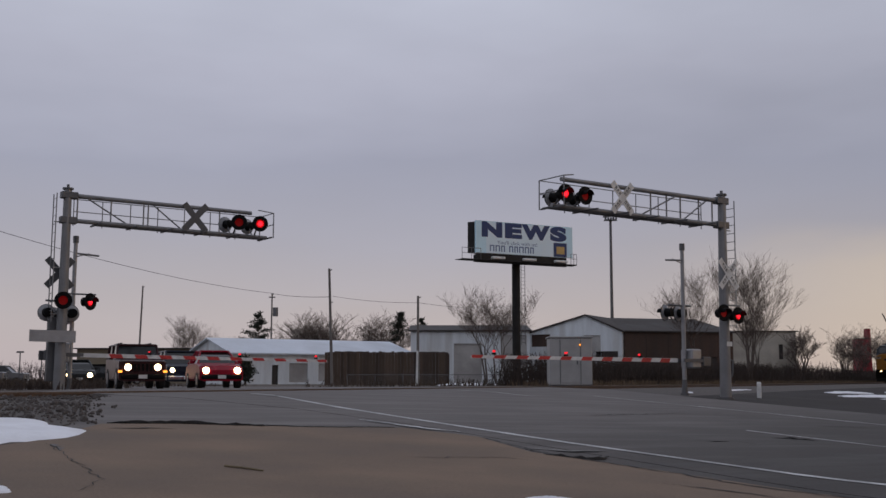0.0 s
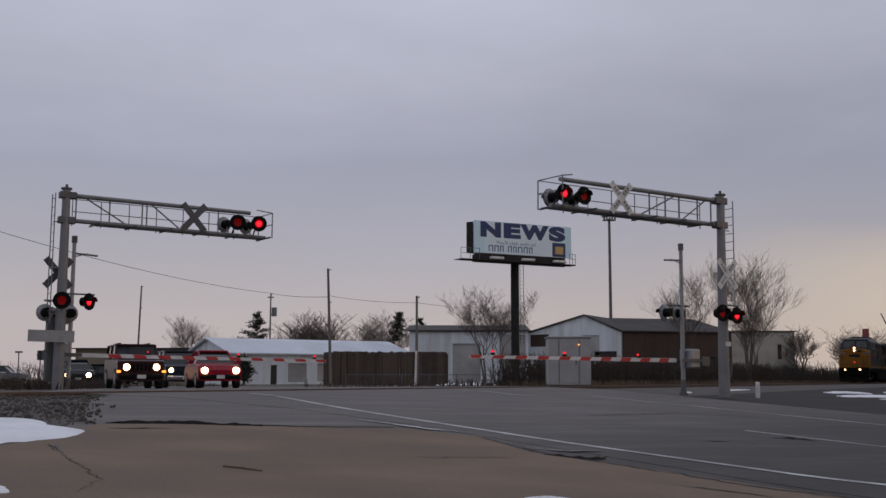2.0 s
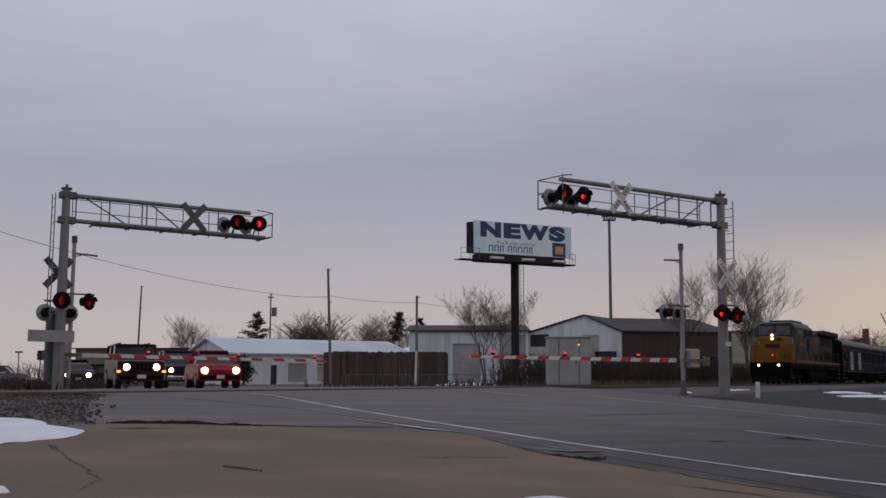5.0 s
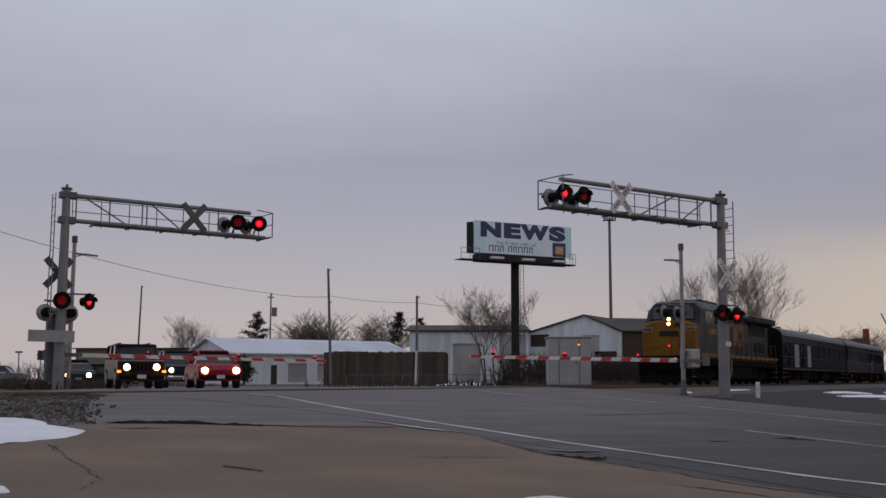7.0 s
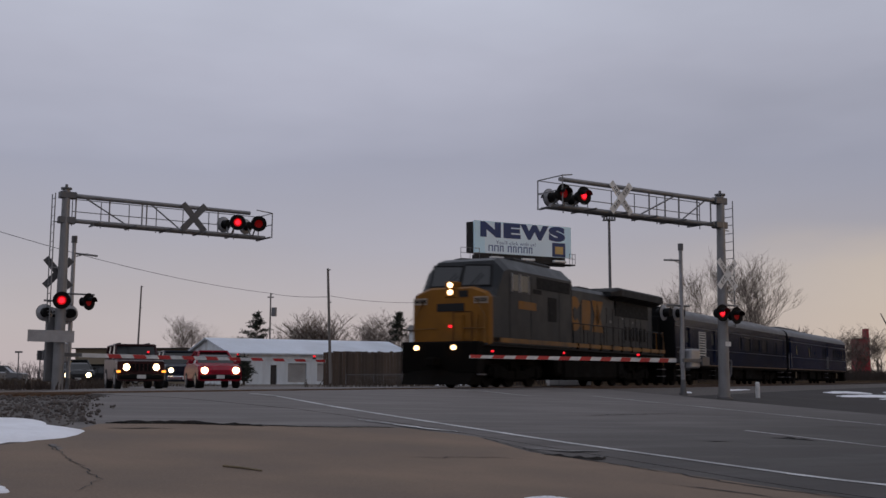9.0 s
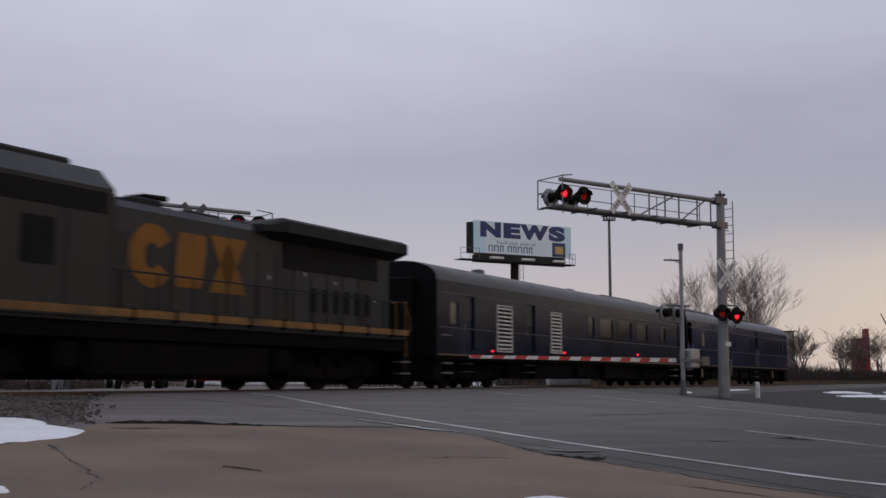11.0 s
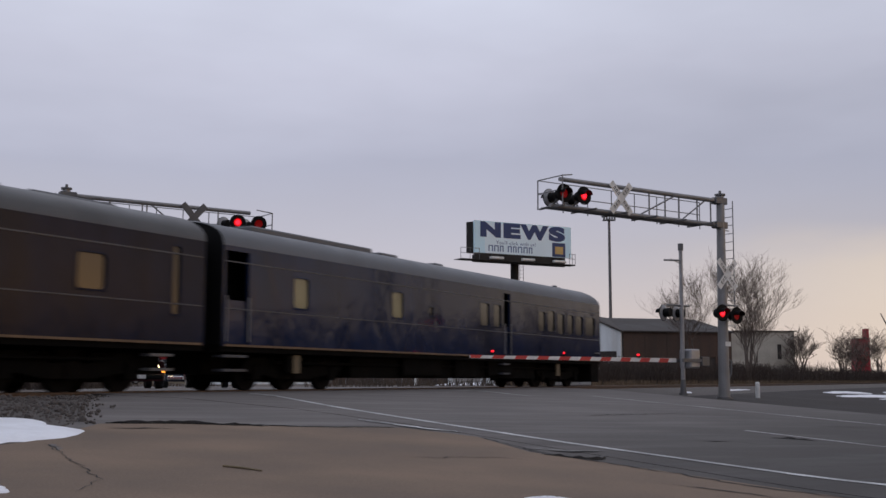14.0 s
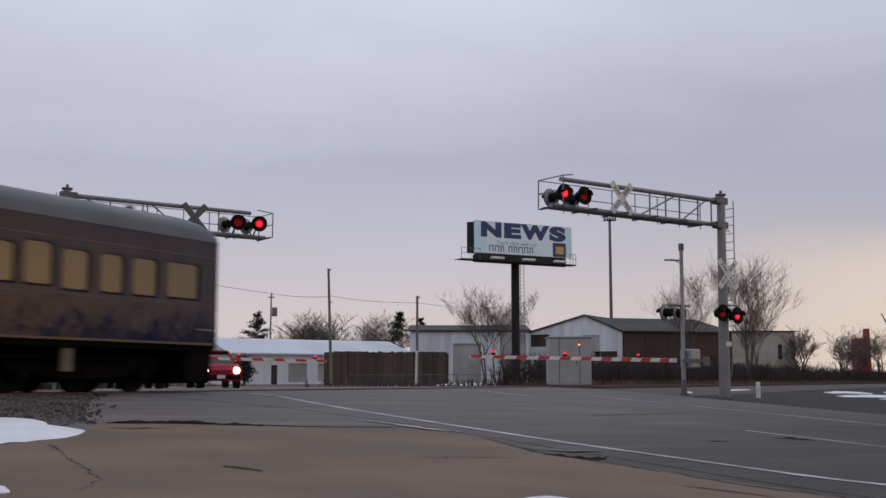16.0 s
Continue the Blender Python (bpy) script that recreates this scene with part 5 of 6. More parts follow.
for dx in (-0.15, 0.25):
    rod(bm, (post_u + 0.7 + dx, 0.9, 3.5), (post_u + 0.7 + dx, 0.9, Z0 - 0.3), 0.025, n=6)
for i in range(22):
    rod(bm, (post_u + 0.55, 0.9, 3.7 + i * 0.33), (post_u + 0.95, 0.9, 3.7 + i * 0.33), 0.018, n=5)
part("ladder", bm, GALV_DARK, bb)


def letters(text, parent, name, u, z, width, height, y, material, fat=0.0):
    cu = bpy.data.curves.new(name, "FONT")
    cu.body, cu.size, cu.extrude, cu.offset = text, 1.0, 0.0, fat
    tmp = new(name, cu)
    bpy.context.view_layer.update()
    me = bpy.data.meshes.new_from_object(tmp.evaluated_get(bpy.context.evaluated_depsgraph_get()))
    bpy.data.objects.remove(tmp)
    co = np.array([v.co[:] for v in me.vertices])
    lo, hi = co.min(0), co.max(0)
    for v in me.vertices:
        v.co = (u + (v.co.x - lo[0]) / (hi[0] - lo[0]) * width, y, z + (v.co.y - lo[1]) / (hi[1] - lo[1]) * height)
    me.materials.clear()
    me.materials.append(material)
    ob = new(name, me)
    ob.parent = parent
    return ob


for ch, ua, ub in (("N", 0.0, 0.235), ("E", 0.265, 0.465), ("W", 0.46, 0.80), ("S", 0.80, 1.0)):
    letters(ch, bb, "headline_letter", bw * (0.055 + 0.88 * ua), Z1 - 1.44, bw * 0.88 * (ub - ua), 1.40, -0.02 - 0.004 * (ch == "W"), NAVY, 0.07)
tagged(letters("You'll click with us!", bb, "slogan", bw * 0.21, Z1 - 2.04, bw * 0.41, 0.34, -0.02, INK_BLUE), kind="stuff")
for x, wd in ((0.0, 0.5), (0.6, 0.5), (1.2, 0.42), (2.04, 0.46), (2.6, 0.4), (3.1, 0.52), (3.72, 0.48), (4.3, 0.42)):
    arch = ((0, 0), (0.12, 0), (0.12, 0.46), (wd - 0.14, 0.46), (wd - 0.14, 0), (wd - 0.02, 0), (wd - 0.02, 0.56), (0, 0.56))
    bm = B()
    bm.faces.new([bm.verts.new((bw * 0.135 + x + p, -0.02, Z0 + 0.2 + q)) for p, q in arch])
    part("name_bar", bm, INK_BLUE, bb, "blue bar of a printed name")
put(bb, "dark_square", NAVY, (bw * 0.795, bw * 0.935, -0.03, -0.016, Z0 + 0.05, Z0 + 1.34))
put(bb, "gold_square", GOLD_INK, (bw * 0.825, bw * 0.91, -0.045, -0.032, Z0 + 0.3, Z0 + 1.0))

# floodlight tower far behind the sheds
t = thing("light_tower", base(26.7, 180, 0), "tall thin floodlight mast with a small platform", "lamp post")
bm = B()
rod(bm, (0, 0, -0.3), (0, 0, 26.2), 0.3, 0.2, n=10)
part("mast", bm, GALV_DARK, t)
put(t, "platform", GALV_DARK, (-1.0, 1.0, -0.5, 0.5, 25.9, 26.05))
for i in range(5):
    put(t, "floodlight", GALV_DARK, (-0.95 + i * 0.42, -0.7 + i * 0.42, -0.6, -0.2, 26.1, 26.4))
bm = B()
for x in (-0.9, 0, 0.9):
    rod(bm, (x, 0, 26.0), (x, 0, 26.9), 0.05, n=5)
part("antenna", bm, GALV_DARK, t)

# signal bungalow by the track
t = thing("signal_bungalow", base(5.4, 58, 0), "grey aluminium railway signal bungalow beside the track", "equipment cabinet")
put(t, "body", CABINET, (0, 2.15, 0, 1.8, 0.05, 2.45), bevel=0.03)
put(t, "roof", CABINET, (-0.06, 2.21, -0.06, 1.86, 2.452, 2.53), bevel=0.02)
put(t, "door", CABINET, (0.55, 1.5, -0.03, -0.002, 0.2, 2.25), label="flush metal door")
put(t, "door_handle", GALV_DARK, (1.35, 1.42, -0.06, -0.03, 1.1, 1.3))
for x in (0.5, 1.55):
    put(t, "seam", GALV_DARK, (x, x + 0.03, -0.012, -0.002, 0.1, 2.4))
put(t, "plinth", GALV_DARK, (0.05, 2.1, 0.05, 1.75, -0.4, 0.05))
bm = B()
rod(bm, (1.53, -0.1, 2.1), (1.53, 0.0, 2.1), 0.035, n=8)
part("small_lamp", bm, LAMP_AMBER, t)

# white marker post on the near verge
t = thing("marker_post", base(11.88, 43, 0), "short white plastic marker post in the verge", "post")
bm = B()
rod(bm, (0, 0, -0.2), (0, 0, 0.55), 0.085, n=12)
part("post", bm, SIGN_WHITE, t)
bm = B()
rod(bm, (0, 0, 0.55), (0, 0, 0.61), 0.095, 0.06, n=12)
part("cap", bm, SIGN_WHITE, t)


# ---- poles and wires ----
def utility_pole(x, y, h, lean, label, arm=0.0, can=False, r=0.115):
    t = thing("utility_pole", base(x, y, 0) @ pose(0, 0, 0, 0, lean, 0), label, "utility pole", "utility poles")
    bm = B()
    rod(bm, (0, 0, -0.4), (0, 0, h), r, r * 0.7, n=10)
    part("pole", bm, WOOD_POLE, t)
    if arm:
        put(t, "crossarm", WOOD_POLE, (-arm, arm, -0.06, 0.06, h - 0.5, h - 0.36))
    for z in (h - 0.15, h - 2.4):
        bm = B()
        rod(bm, (0, 0, z), (0.2, 0, z + 0.08), 0.035, n=6)
        part("insulator", bm, GALV_DARK, t)
    if can:
        bm = B()
        rod(bm, (0.42, 0, h - 2.6), (0.42, 0, h - 1.6), 0.3, n=12)
        part("transformer", bm, GALV_DARK, t, "grey transformer can")
    return t


utility_pole(-32.4, 120, 10.4, 1.6, "thin weathered wooden utility pole", 0.0)
utility_pole(-19.6, 128, 10.2, 0.3, "wooden utility pole with a transformer", 0.35, True)
utility_pole(-7.7, 78, 8.1, -2.0, "leaning weathered wooden utility pole", 0.0)
utility_pole(-1.75, 75, 5.95, 0.0, "short weathered wooden pole", 0.0, r=0.11)
t = thing("guy_marker", base(-1.82, 74.5, 0), "white guy-wire guard beside a pole", "post")
bm = B()
rod(bm, (0, 0, -0.2), (0.05, 0, 2.3), 0.07, n=8)
part("tube", bm, SIGN_WHITE, t)


def wire(a, b, sag, r=0.02):
    bm = B()
    a, b = Vector(a), Vector(b)
    pts = []
    for i in range(17):
        k = i / 16
        p = a.lerp(b, k)
        p.z -= sag * 4 * k * (1 - k)
        pts.append(p)
    for p, q in zip(pts, pts[1:]):
        rod(bm, p, q, r, n=5, caps=False)
    solid("overhead_wire", bm, BLACK, "thin dark overhead wire between poles", "cable", group="overhead wires")


wire((-32, 78, 10.9), (-19.6, 128, 10.1), 0.6)
wire((-19.6, 128, 10.1), (-7.95, 78, 6.0), 0.15)
wire((-7.95, 78, 6.1), (-1.75, 75, 5.4), 0.15, 0.012)
wire((-1.75, 75, 5.4), (7.0, 105, 7.2), 0.3, 0.012)


# ---- trees ----
class Sticks:
    """Gathers thin tapered prisms into one mesh."""

    def __init__(self):
        self.v, self.f = [], []

    def add(self, a, b, r0, r1, n=4):
        d = b - a
        q = d.to_track_quat("Z", "Y")
        i0 = len(self.v)
        for p, r in ((a, r0), (b, r1)):
            for k in range(n):
                ang = 2 * math.pi * k / n
                self.v.append(p + q @ Vector((r * math.cos(ang), r * math.sin(ang), 0)))
        for k in range(n):
            j = (k + 1) % n
            self.f.append((i0 + k, i0 + j, i0 + n + j, i0 + n + k))

    def mesh(self, name, material):
        me = bpy.data.meshes.new(name)
        me.from_pydata([tuple(p) for p in self.v], [], self.f)
        me.materials.append(material)
        return me


def grow(rng, trunk, twigs, p, d, length, r, level, spread, up, deepest=5, thin=0.011):
    steps = 3
    for i in range(steps):
        nd = (d + Vector((rng.uniform(-1, 1), rng.uniform(-1, 1), rng.uniform(-0.5, 0.8) * up)) * (0.13 if level < 1 else 0.24)).normalized()
        q = p + nd * (length / steps)
        r1 = r * 0.84
        (trunk if level < 2 else twigs).add(p, q, r, r1, 6 if level < 2 else 3)
        p, d, r = q, nd, r1
        if level < deepest and (i or level > 1):
            for _ in range(2 if level in (0, 1, 3) else 1):
                az = rng.uniform(0, 2 * math.pi)
                side = Vector((math.cos(az), math.sin(az), rng.uniform(-0.2, 0.35) + up * 0.5))
                sp = spread if level == 0 else min(0.66, spread + 0.1)
                cd = (d * (1 - sp) + side.normalized() * sp).normalized()
                grow(rng, trunk, twigs, p, cd, length * rng.uniform(0.5, 0.8), max(thin, r * 0.6), level + 1, spread, up, deepest, thin)


def bare_tree(x, y, h, seed, spread=0.55, up=0.6, stems=1, r=0.16, label="tall bare deciduous tree with fine twigs", level=1, deepest=5, lean=0.16, thin=0.011):
    t = thing("bare_tree", base(x, y, seed * 40), label, "tree", "bare trees")
    rng = random.Random(seed)
    tr, tw = Sticks(), Sticks()
    for k in range(stems):
        a = 2 * math.pi * k / stems + rng.random()
        d = Vector((lean * math.cos(a) * (stems > 1), lean * math.sin(a) * (stems > 1), 1)).normalized()
        grow(rng, tr, tw, Vector((0.15 * math.cos(a), 0.15 * math.sin(a), -0.2)), d, h * 0.5, r, level - 1, spread, up, deepest, thin)
    zs = max(p.z for p in tr.v + tw.v)
    for s in (tr, tw):
        s.v = [p * (h / zs) for p in s.v]
    a = new("trunk", tr.mesh("trunk", BARK))
    a.parent = t
    b = new("crown", tw.mesh("crown", TWIG))
    b.parent = t
    return t


bare_tree(4.0, 108, 9.6, 11, 0.42, 0.8, 2, 0.14, lean=0.1)
bare_tree(5.2, 111, 10.0, 12, 0.42, 0.8, 2, 0.12, lean=0.1)
bare_tree(25.2, 115, 12.6, 13, 0.42, 0.85, 3, 0.13, lean=0.10)
bare_tree(29.6, 110, 13.4, 14, 0.38, 0.9, 4, 0.14, lean=0.08)
bare_tree(31.0, 113, 9.6, 15, 0.42, 0.85, 3, 0.11, lean=0.10)
bare_tree(-38.5, 170, 10.8, 16, 0.4, 0.7, 3, 0.24)
bare_tree(-36.2, 171, 9.0, 17, 0.5, 0.6, 2, 0.2)
for k, (px, yy, hh) in enumerate(((-20.5, 160, 9.3), (-18.0, 162, 9.0), (-16.0, 160, 7.5), (-9.6, 152, 9.0), (-7.4, 150, 8.2), (-29, 165, 6.0), (-25.5, 168, 5.6), (-13, 165, 6.0), (47, 150, 6.8), (67, 190, 7.5), (92, 250, 11.5), (98, 255, 10.5), (73, 200, 6.0), (8.5, 150, 9.0))):
    bare_tree(px, yy, hh * 1.15, 30 + k, 0.5, 0.7, 4, 0.2, "bare winter tree behind the low buildings", deepest=4, thin=0.026)


def conifer(x, y, h, seed, wide, z_low, label):
    t = thing("conifer", base(x, y, 0), label, "tree", "evergreens")
    rng = random.Random(seed)
    s = Sticks()
    s.add(Vector((0, 0, -0.2)), Vector((0.1, 0, h * 0.95)), 0.14, 0.03, 6)
    lf = Sticks()
    for i in range(64):
        z = z_low + (h - z_low) * rng.random() ** 0.9
        a = rng.uniform(0, 2 * math.pi)
        L = wide * (1.15 - (z - z_low) / (h - z_low)) * rng.uniform(0.5, 1.1)
        tip = Vector((L * math.cos(a), L * math.sin(a), z + rng.uniform(-0.1, 0.5)))
        root = Vector((0.05, 0, z))
        s.add(root, tip, 0.03, 0.01, 3)
        for j in range(16):
            c = root.lerp(tip, rng.uniform(0.25, 1.0)) + Vector((rng.gauss(0, 0.12), rng.gauss(0, 0.12), rng.gauss(0, 0.08)))
            e = c + Vector((rng.uniform(-1, 1), rng.uniform(-1, 1), rng.uniform(-0.1, 1.0))).normalized() * rng.uniform(0.18, 0.4)
            lf.add(c, e, 0.055, 0.01, 3)
    for nm, st, mt in (("trunk", s, BARK), ("crown", lf, NEEDLE)):
        o = new(nm, st.mesh(nm, mt))
        o.parent = t


conifer(-22.4, 136, 8.1, 3, 2.6, 5.0, "dark ragged pine with a bare lower trunk")
conifer(-17.0, 97, 2.0, 5, 1.3, 0.3, "low dark evergreen bush")
conifer(-5.8, 148, 9.0, 6, 2.0, 5.5, "dark evergreen behind the low building")
conifer(-2.9, 142, 8.0, 7, 1.6, 4.0, "dark evergreen behind the low building")


def brush(name, spots, count, h0, h1, seed, label, material=BRUSH, thick=1.0):
    rng = random.Random(seed)
    s = Sticks()
    for _ in range(count):
        x, y = spots(rng)
        h = rng.uniform(h0, h1)
        p = Vector((x, y, gz(x, y) - 0.05))
        q = p + Vector((rng.gauss(0, 0.25) * h, rng.gauss(0, 0.25) * h, h))
        s.add(p, q, 0.03 * thick, 0.010 * thick, 3)
        for _ in range(3):
            m_ = p.lerp(q, rng.uniform(0.3, 0.9))
            s.add(m_, m_ + Vector((rng.gauss(0, 0.3), rng.gauss(0, 0.3), rng.uniform(0.1, 0.5))) * h * 0.5, 0.016 * thick, 0.005 * thick, 3)
    tagged(new(name, s.mesh(name, material)), label, "brush", kind="stuff")


def strip(s0, s1, d0, d1):
    def pick(rng):
        p = TU * rng.uniform(s0, s1) + TN * (NEAR_RAIL - rng.uniform(d0, d1))
        return p.x, p.y
    return pick


brush("brush_thicket", strip(72, 260, -13, -7), 6500, 0.9, 2.2, 51, "brown leafless brush along the far side of the track")
brush("dense_thicket", strip(62, 118, -12.5, -8), 3200, 0.9, 2.1, 57, "dense brown leafless brush behind the track")
DRY_TAN = mat("dry_tan_grass", (0.11, 0.075, 0.045), 0.95, var=0.35, scale=0.6)
brush("tan_grass", strip(54, 200, -7.5, -4.5), 3000, 0.12, 0.4, 58, "dry tan grass along the far side of the track", DRY_TAN)
brush("weed_strip", strip(46, 74, -15, -11), 500, 0.15, 0.5, 52, "dry weeds by the signal bungalow", GRASS_DEAD)
brush("dry_grass_edge", strip(24, 60, -36, -28), 1200, 0.08, 0.3, 53, "low dry grass before the fence", GRASS_DEAD)
brush("verge_weeds", lambda rng: (rng.uniform(-24.0, -14.5), rng.uniform(45.5, 53.0)), 1500, 0.15, 0.55, 59, "low dark weeds on the far verge", GRASS_DEAD)
brush("mast_weeds", lambda rng: (rng.gauss(-14.0, 0.9), rng.gauss(39.4, 0.6)), 110, 0.12, 0.4, 54, "dry weeds round the signal mast")
# Unseen ring of sticks, added only to darken what the coach sides mirror.
brush("reflected_stick_ring", lambda rng: (lambda a, r: (r * math.sin(a), r * math.cos(a)))(rng.uniform(radians(22.6), radians(320)), rng.uniform(170, 195)), 9000, 6.0, 13.0, 56, "unseen ring of bare sticks added to darken the coach reflections", FAR_WOOD, 9.0)
brush("far_treeline", lambda rng: (rng.uniform(-190, 190), rng.uniform(330, 360)), 3000, 2.5, 6.5, 55, "hazy far line of bare winter woods", FAR_WOOD, 3.0)


# ---- loose ground: snow, ballast stones, cracks ----
def snow_patch(x, y, rx, ry, h, turn, seed, label="patch of old dirty snow on the ground"):
    rng = random.Random(seed)
    bm = B()
    n = 40
    wob = [1 + 0.22 * math.sin(3 * a + seed) + 0.12 * math.sin(7 * a + 2 * seed) + rng.uniform(-0.09, 0.09) for a in [2 * math.pi * i / n for i in range(n)]]
    c, s_ = math.cos(radians(turn)), math.sin(radians(turn))
    rings = []
    for k in (1.0, 0.93, 0.8, 0.6, 0.35, 0.12):
        ring = []
        for i in range(n):
            a = 2 * math.pi * i / n
            u, v = rx * k * wob[i] * math.cos(a), ry * k * wob[i] * math.sin(a)
            px, py = x + u * c - v * s_, y + u * s_ + v * c
            hz = h * (1 - k ** 3) * (0.75 + 0.5 * rng.random()) if k < 1 else -0.03
            ring.append((px, py, gz(px, py) + 0.02 + hz))
        rings.append(ring)
    loft(bm, rings, cap=False)
    bm.faces.new([v for v in bm.verts][-n:])
    solid("snow_patch", bm, SNOW, label, "snow", smooth=True, group="snow patches")


snow_patch(-5.95, 13.15, 1.42, 2.7, 0.07, 15, 1)
snow_patch(-3.55, 8.75, 0.22, 0.25, 0.03, 0, 2)
snow_patch(0.93, 9.98, 0.24, 0.10, 0.025, 8, 3)
snow_patch(19.9, 54.2, 2.6, 0.7, 0.04, 50, 4)
snow_patch(22.2, 57.0, 3.0, 0.9, 0.05, 40, 10)
snow_patch(21.6, 61.0, 3.4, 0.8, 0.04, 58, 11)
snow_patch(20.9, 52.2, 1.6, 0.4, 0.03, 45, 12)
snow_patch(30, 72, 9, 1.6, 0.08, 62, 6)
snow_patch(9.6, 44.8, 0.5, 0.16, 0.03, 60, 7)
snow_patch(13.6, 53.0, 2.2, 0.14, 0.03, 62, 8)
snow_patch(2.5, 86, 3.2, 1.4, 0.15, 0, 9)

rng = random.Random(8)
proto = B()
bmesh.ops.create_icosphere(proto, subdivisions=1, radius=1)
pv, pf = [v.co.copy() for v in proto.verts], [[v.index for v in f.verts] for f in proto.faces]
proto.free()
vs, fs = [], []
for i in range(6000):
    if i < 3600:
        x, y = rng.uniform(-10.5, -4.55), rng.uniform(15.0, 24.5)
        if x > -4.75 - (y - 15.4) * 0.30 + rng.gauss(0, 0.14):
            continue
    else:
        p = TU * rng.uniform(-16, 14) + TN * (NEAR_RAIL - rng.uniform(0.2, 5.0))
        x, y = p.x, p.y
        if p.dot(RQ) > 7.1 + rng.gauss(0, 0.12):
            continue
    r = rng.uniform(0.012, 0.034) if rng.random() < 0.975 else rng.uniform(0.035, 0.07)
    m_ = Matrix.LocRotScale((x, y, gz(x, y) + 0.01 - (0.2 if away(x, y) < 1.6 else 0.0) + r * 0.35 + 0.02 * noise.noise((x, y, 0))), Euler((rng.random() * 6, rng.random() * 6, 0)), (r * rng.uniform(0.8, 1.4), r, r * rng.uniform(0.6, 0.9)))
    i0 = len(vs)
    vs += [tuple(m_ @ (q * rng.uniform(0.8, 1.15))) for q in pv]
    fs += [[i0 + k for k in f] for f in pf]
me = bpy.data.meshes.new("ballast_stones")
me.from_pydata(vs, [], fs)
me.materials.append(STONE)
tagged(new("ballast_stones", me), "loose grey ballast stones and rubble beside the road", "gravel", kind="stuff")
bm = B()
land(bm, [(-40, 0), (-4.9, 11.0), (-4.95, 15.5), (-5.9, 19), (-7.0, 22.6), (-13.0, 9.8), (-40, -38)], 0.01)
solid("gravel_shoulder", bm, GRAVEL, "grey gravel shoulder beside the track", "gravel", "structure")

# Dark colour stands for the shade inside cracks and on broken lips.
CRACK_SHADE = mat("open_crack_shadow", (0.018, 0.016, 0.015), 0.95, var=0.3, scale=5)
PATCH = mat("broken_pale_asphalt", (0.17, 0.165, 0.16), 0.9, var=0.2, scale=2, dirt=(0.06, 0.055, 0.05), dirt_amt=0.6)


def crack(pts, w, seed, lift=0.022, material=None, label="dark open crack in the pavement"):
    rng = random.Random(seed)
    bm = B()
    dense = []
    for (xa, ya), (xb, yb) in zip(pts, pts[1:]):
        k = max(2, int(math.hypot(xb - xa, yb - ya) / 0.12))
        for i in range(k):
            f = i / k
            dense.append((xa + (xb - xa) * f + rng.gauss(0, 0.025), ya + (yb - ya) * f + rng.gauss(0, 0.025)))
    prev = None
    for i, (x, y) in enumerate(dense):
        j = min(i + 1, len(dense) - 1)
        k = max(i - 1, 0)
        dx, dy = dense[j][0] - dense[k][0], dense[j][1] - dense[k][1]
        L = math.hypot(dx, dy) or 1
        taper = min(1.0, i / 4 + 0.1, (len(dense) - 1 - i) / 4 + 0.1)
        ww = w * taper * rng.uniform(0.4, 1.3) / 2
        a = bm.verts.new((x - dy / L * ww, y + dx / L * ww, gz(x, y) + lift))
        b = bm.verts.new((x + dy / L * ww, y - dx / L * ww, gz(x, y) + lift))
        if prev:
            bm.faces.new((prev[0], prev[1], b, a))
        prev = (a, b)
    solid("pavement_crack", bm, material or CRACK_SHADE, label, "crack", "structure", group="pavement cracks")


def broken_edge(pts, height, seed, label="raised broken edge of the old asphalt"):
    """A low ragged lip: upright broken face toward the slab and a slope back into the surface."""
    rng = random.Random(seed)
    bm = B()
    dense = []
    for (xa, ya), (xb, yb) in zip(pts, pts[1:]):
        k = max(2, int(math.hypot(xb - xa, yb - ya) / 0.08))
        dense += [(xa + (xb - xa) * i / k + rng.gauss(0, 0.012), ya + (yb - ya) * i / k + rng.gauss(0, 0.02)) for i in range(k)]
    prev = None
    for i, (x, y) in enumerate(dense):
        hh = height * min(1.0, i / 5 + 0.1, (len(dense) - 1 - i) / 5 + 0.1) * rng.uniform(0.5, 1.2)
        g = gz(x, y) + 0.012
        row = [bm.verts.new(p) for p in ((x, y, g - 0.01), (x + rng.gauss(0, 0.01), y + 0.015, g + hh), (x, y + 0.05, g + hh), (x, y + 0.45, gz(x, y + 0.45) + 0.008))]
        if prev:
            # Index 0 faces carry the lip's shade as dark colour.
            bm.faces.new((prev[0], row[0], row[1], prev[1])).material_index = 0
            bm.faces.new((prev[1], row[1], row[2], prev[2])).material_index = 0
            bm.faces.new((prev[2], row[2], row[3], prev[3])).material_index = 1
        prev = row
    ob = solid("broken_edge", bm, CRACK_SHADE, label, "crack", "structure", group="pavement cracks")
    ob.data.materials.append(ASPHALT)


broken_edge([(-4.6, 15.5), (-3.9, 15.95), (-3.2, 16.15), (-2.4, 16.45)], 0.045, 21)
broken_edge([(-2.4, 16.45), (-1.6, 16.9), (-0.7, 17.6)], 0.014, 22)
broken_edge([(1.2, 14.4), (1.5, 14.1), (1.75, 13.95), (1.98, 14.15), (2.1, 14.6)], 0.04, 23)
broken_edge([(5.7, 19.95), (6.1, 20.0), (6.6, 19.8)], 0.03, 24)
broken_edge([(4.2, 18.3), (4.7, 18.5)], 0.015, 25)
broken_edge([(-4.35, 12.45), (-4.1, 12.0), (-3.8, 11.5)], 0.012, 27)
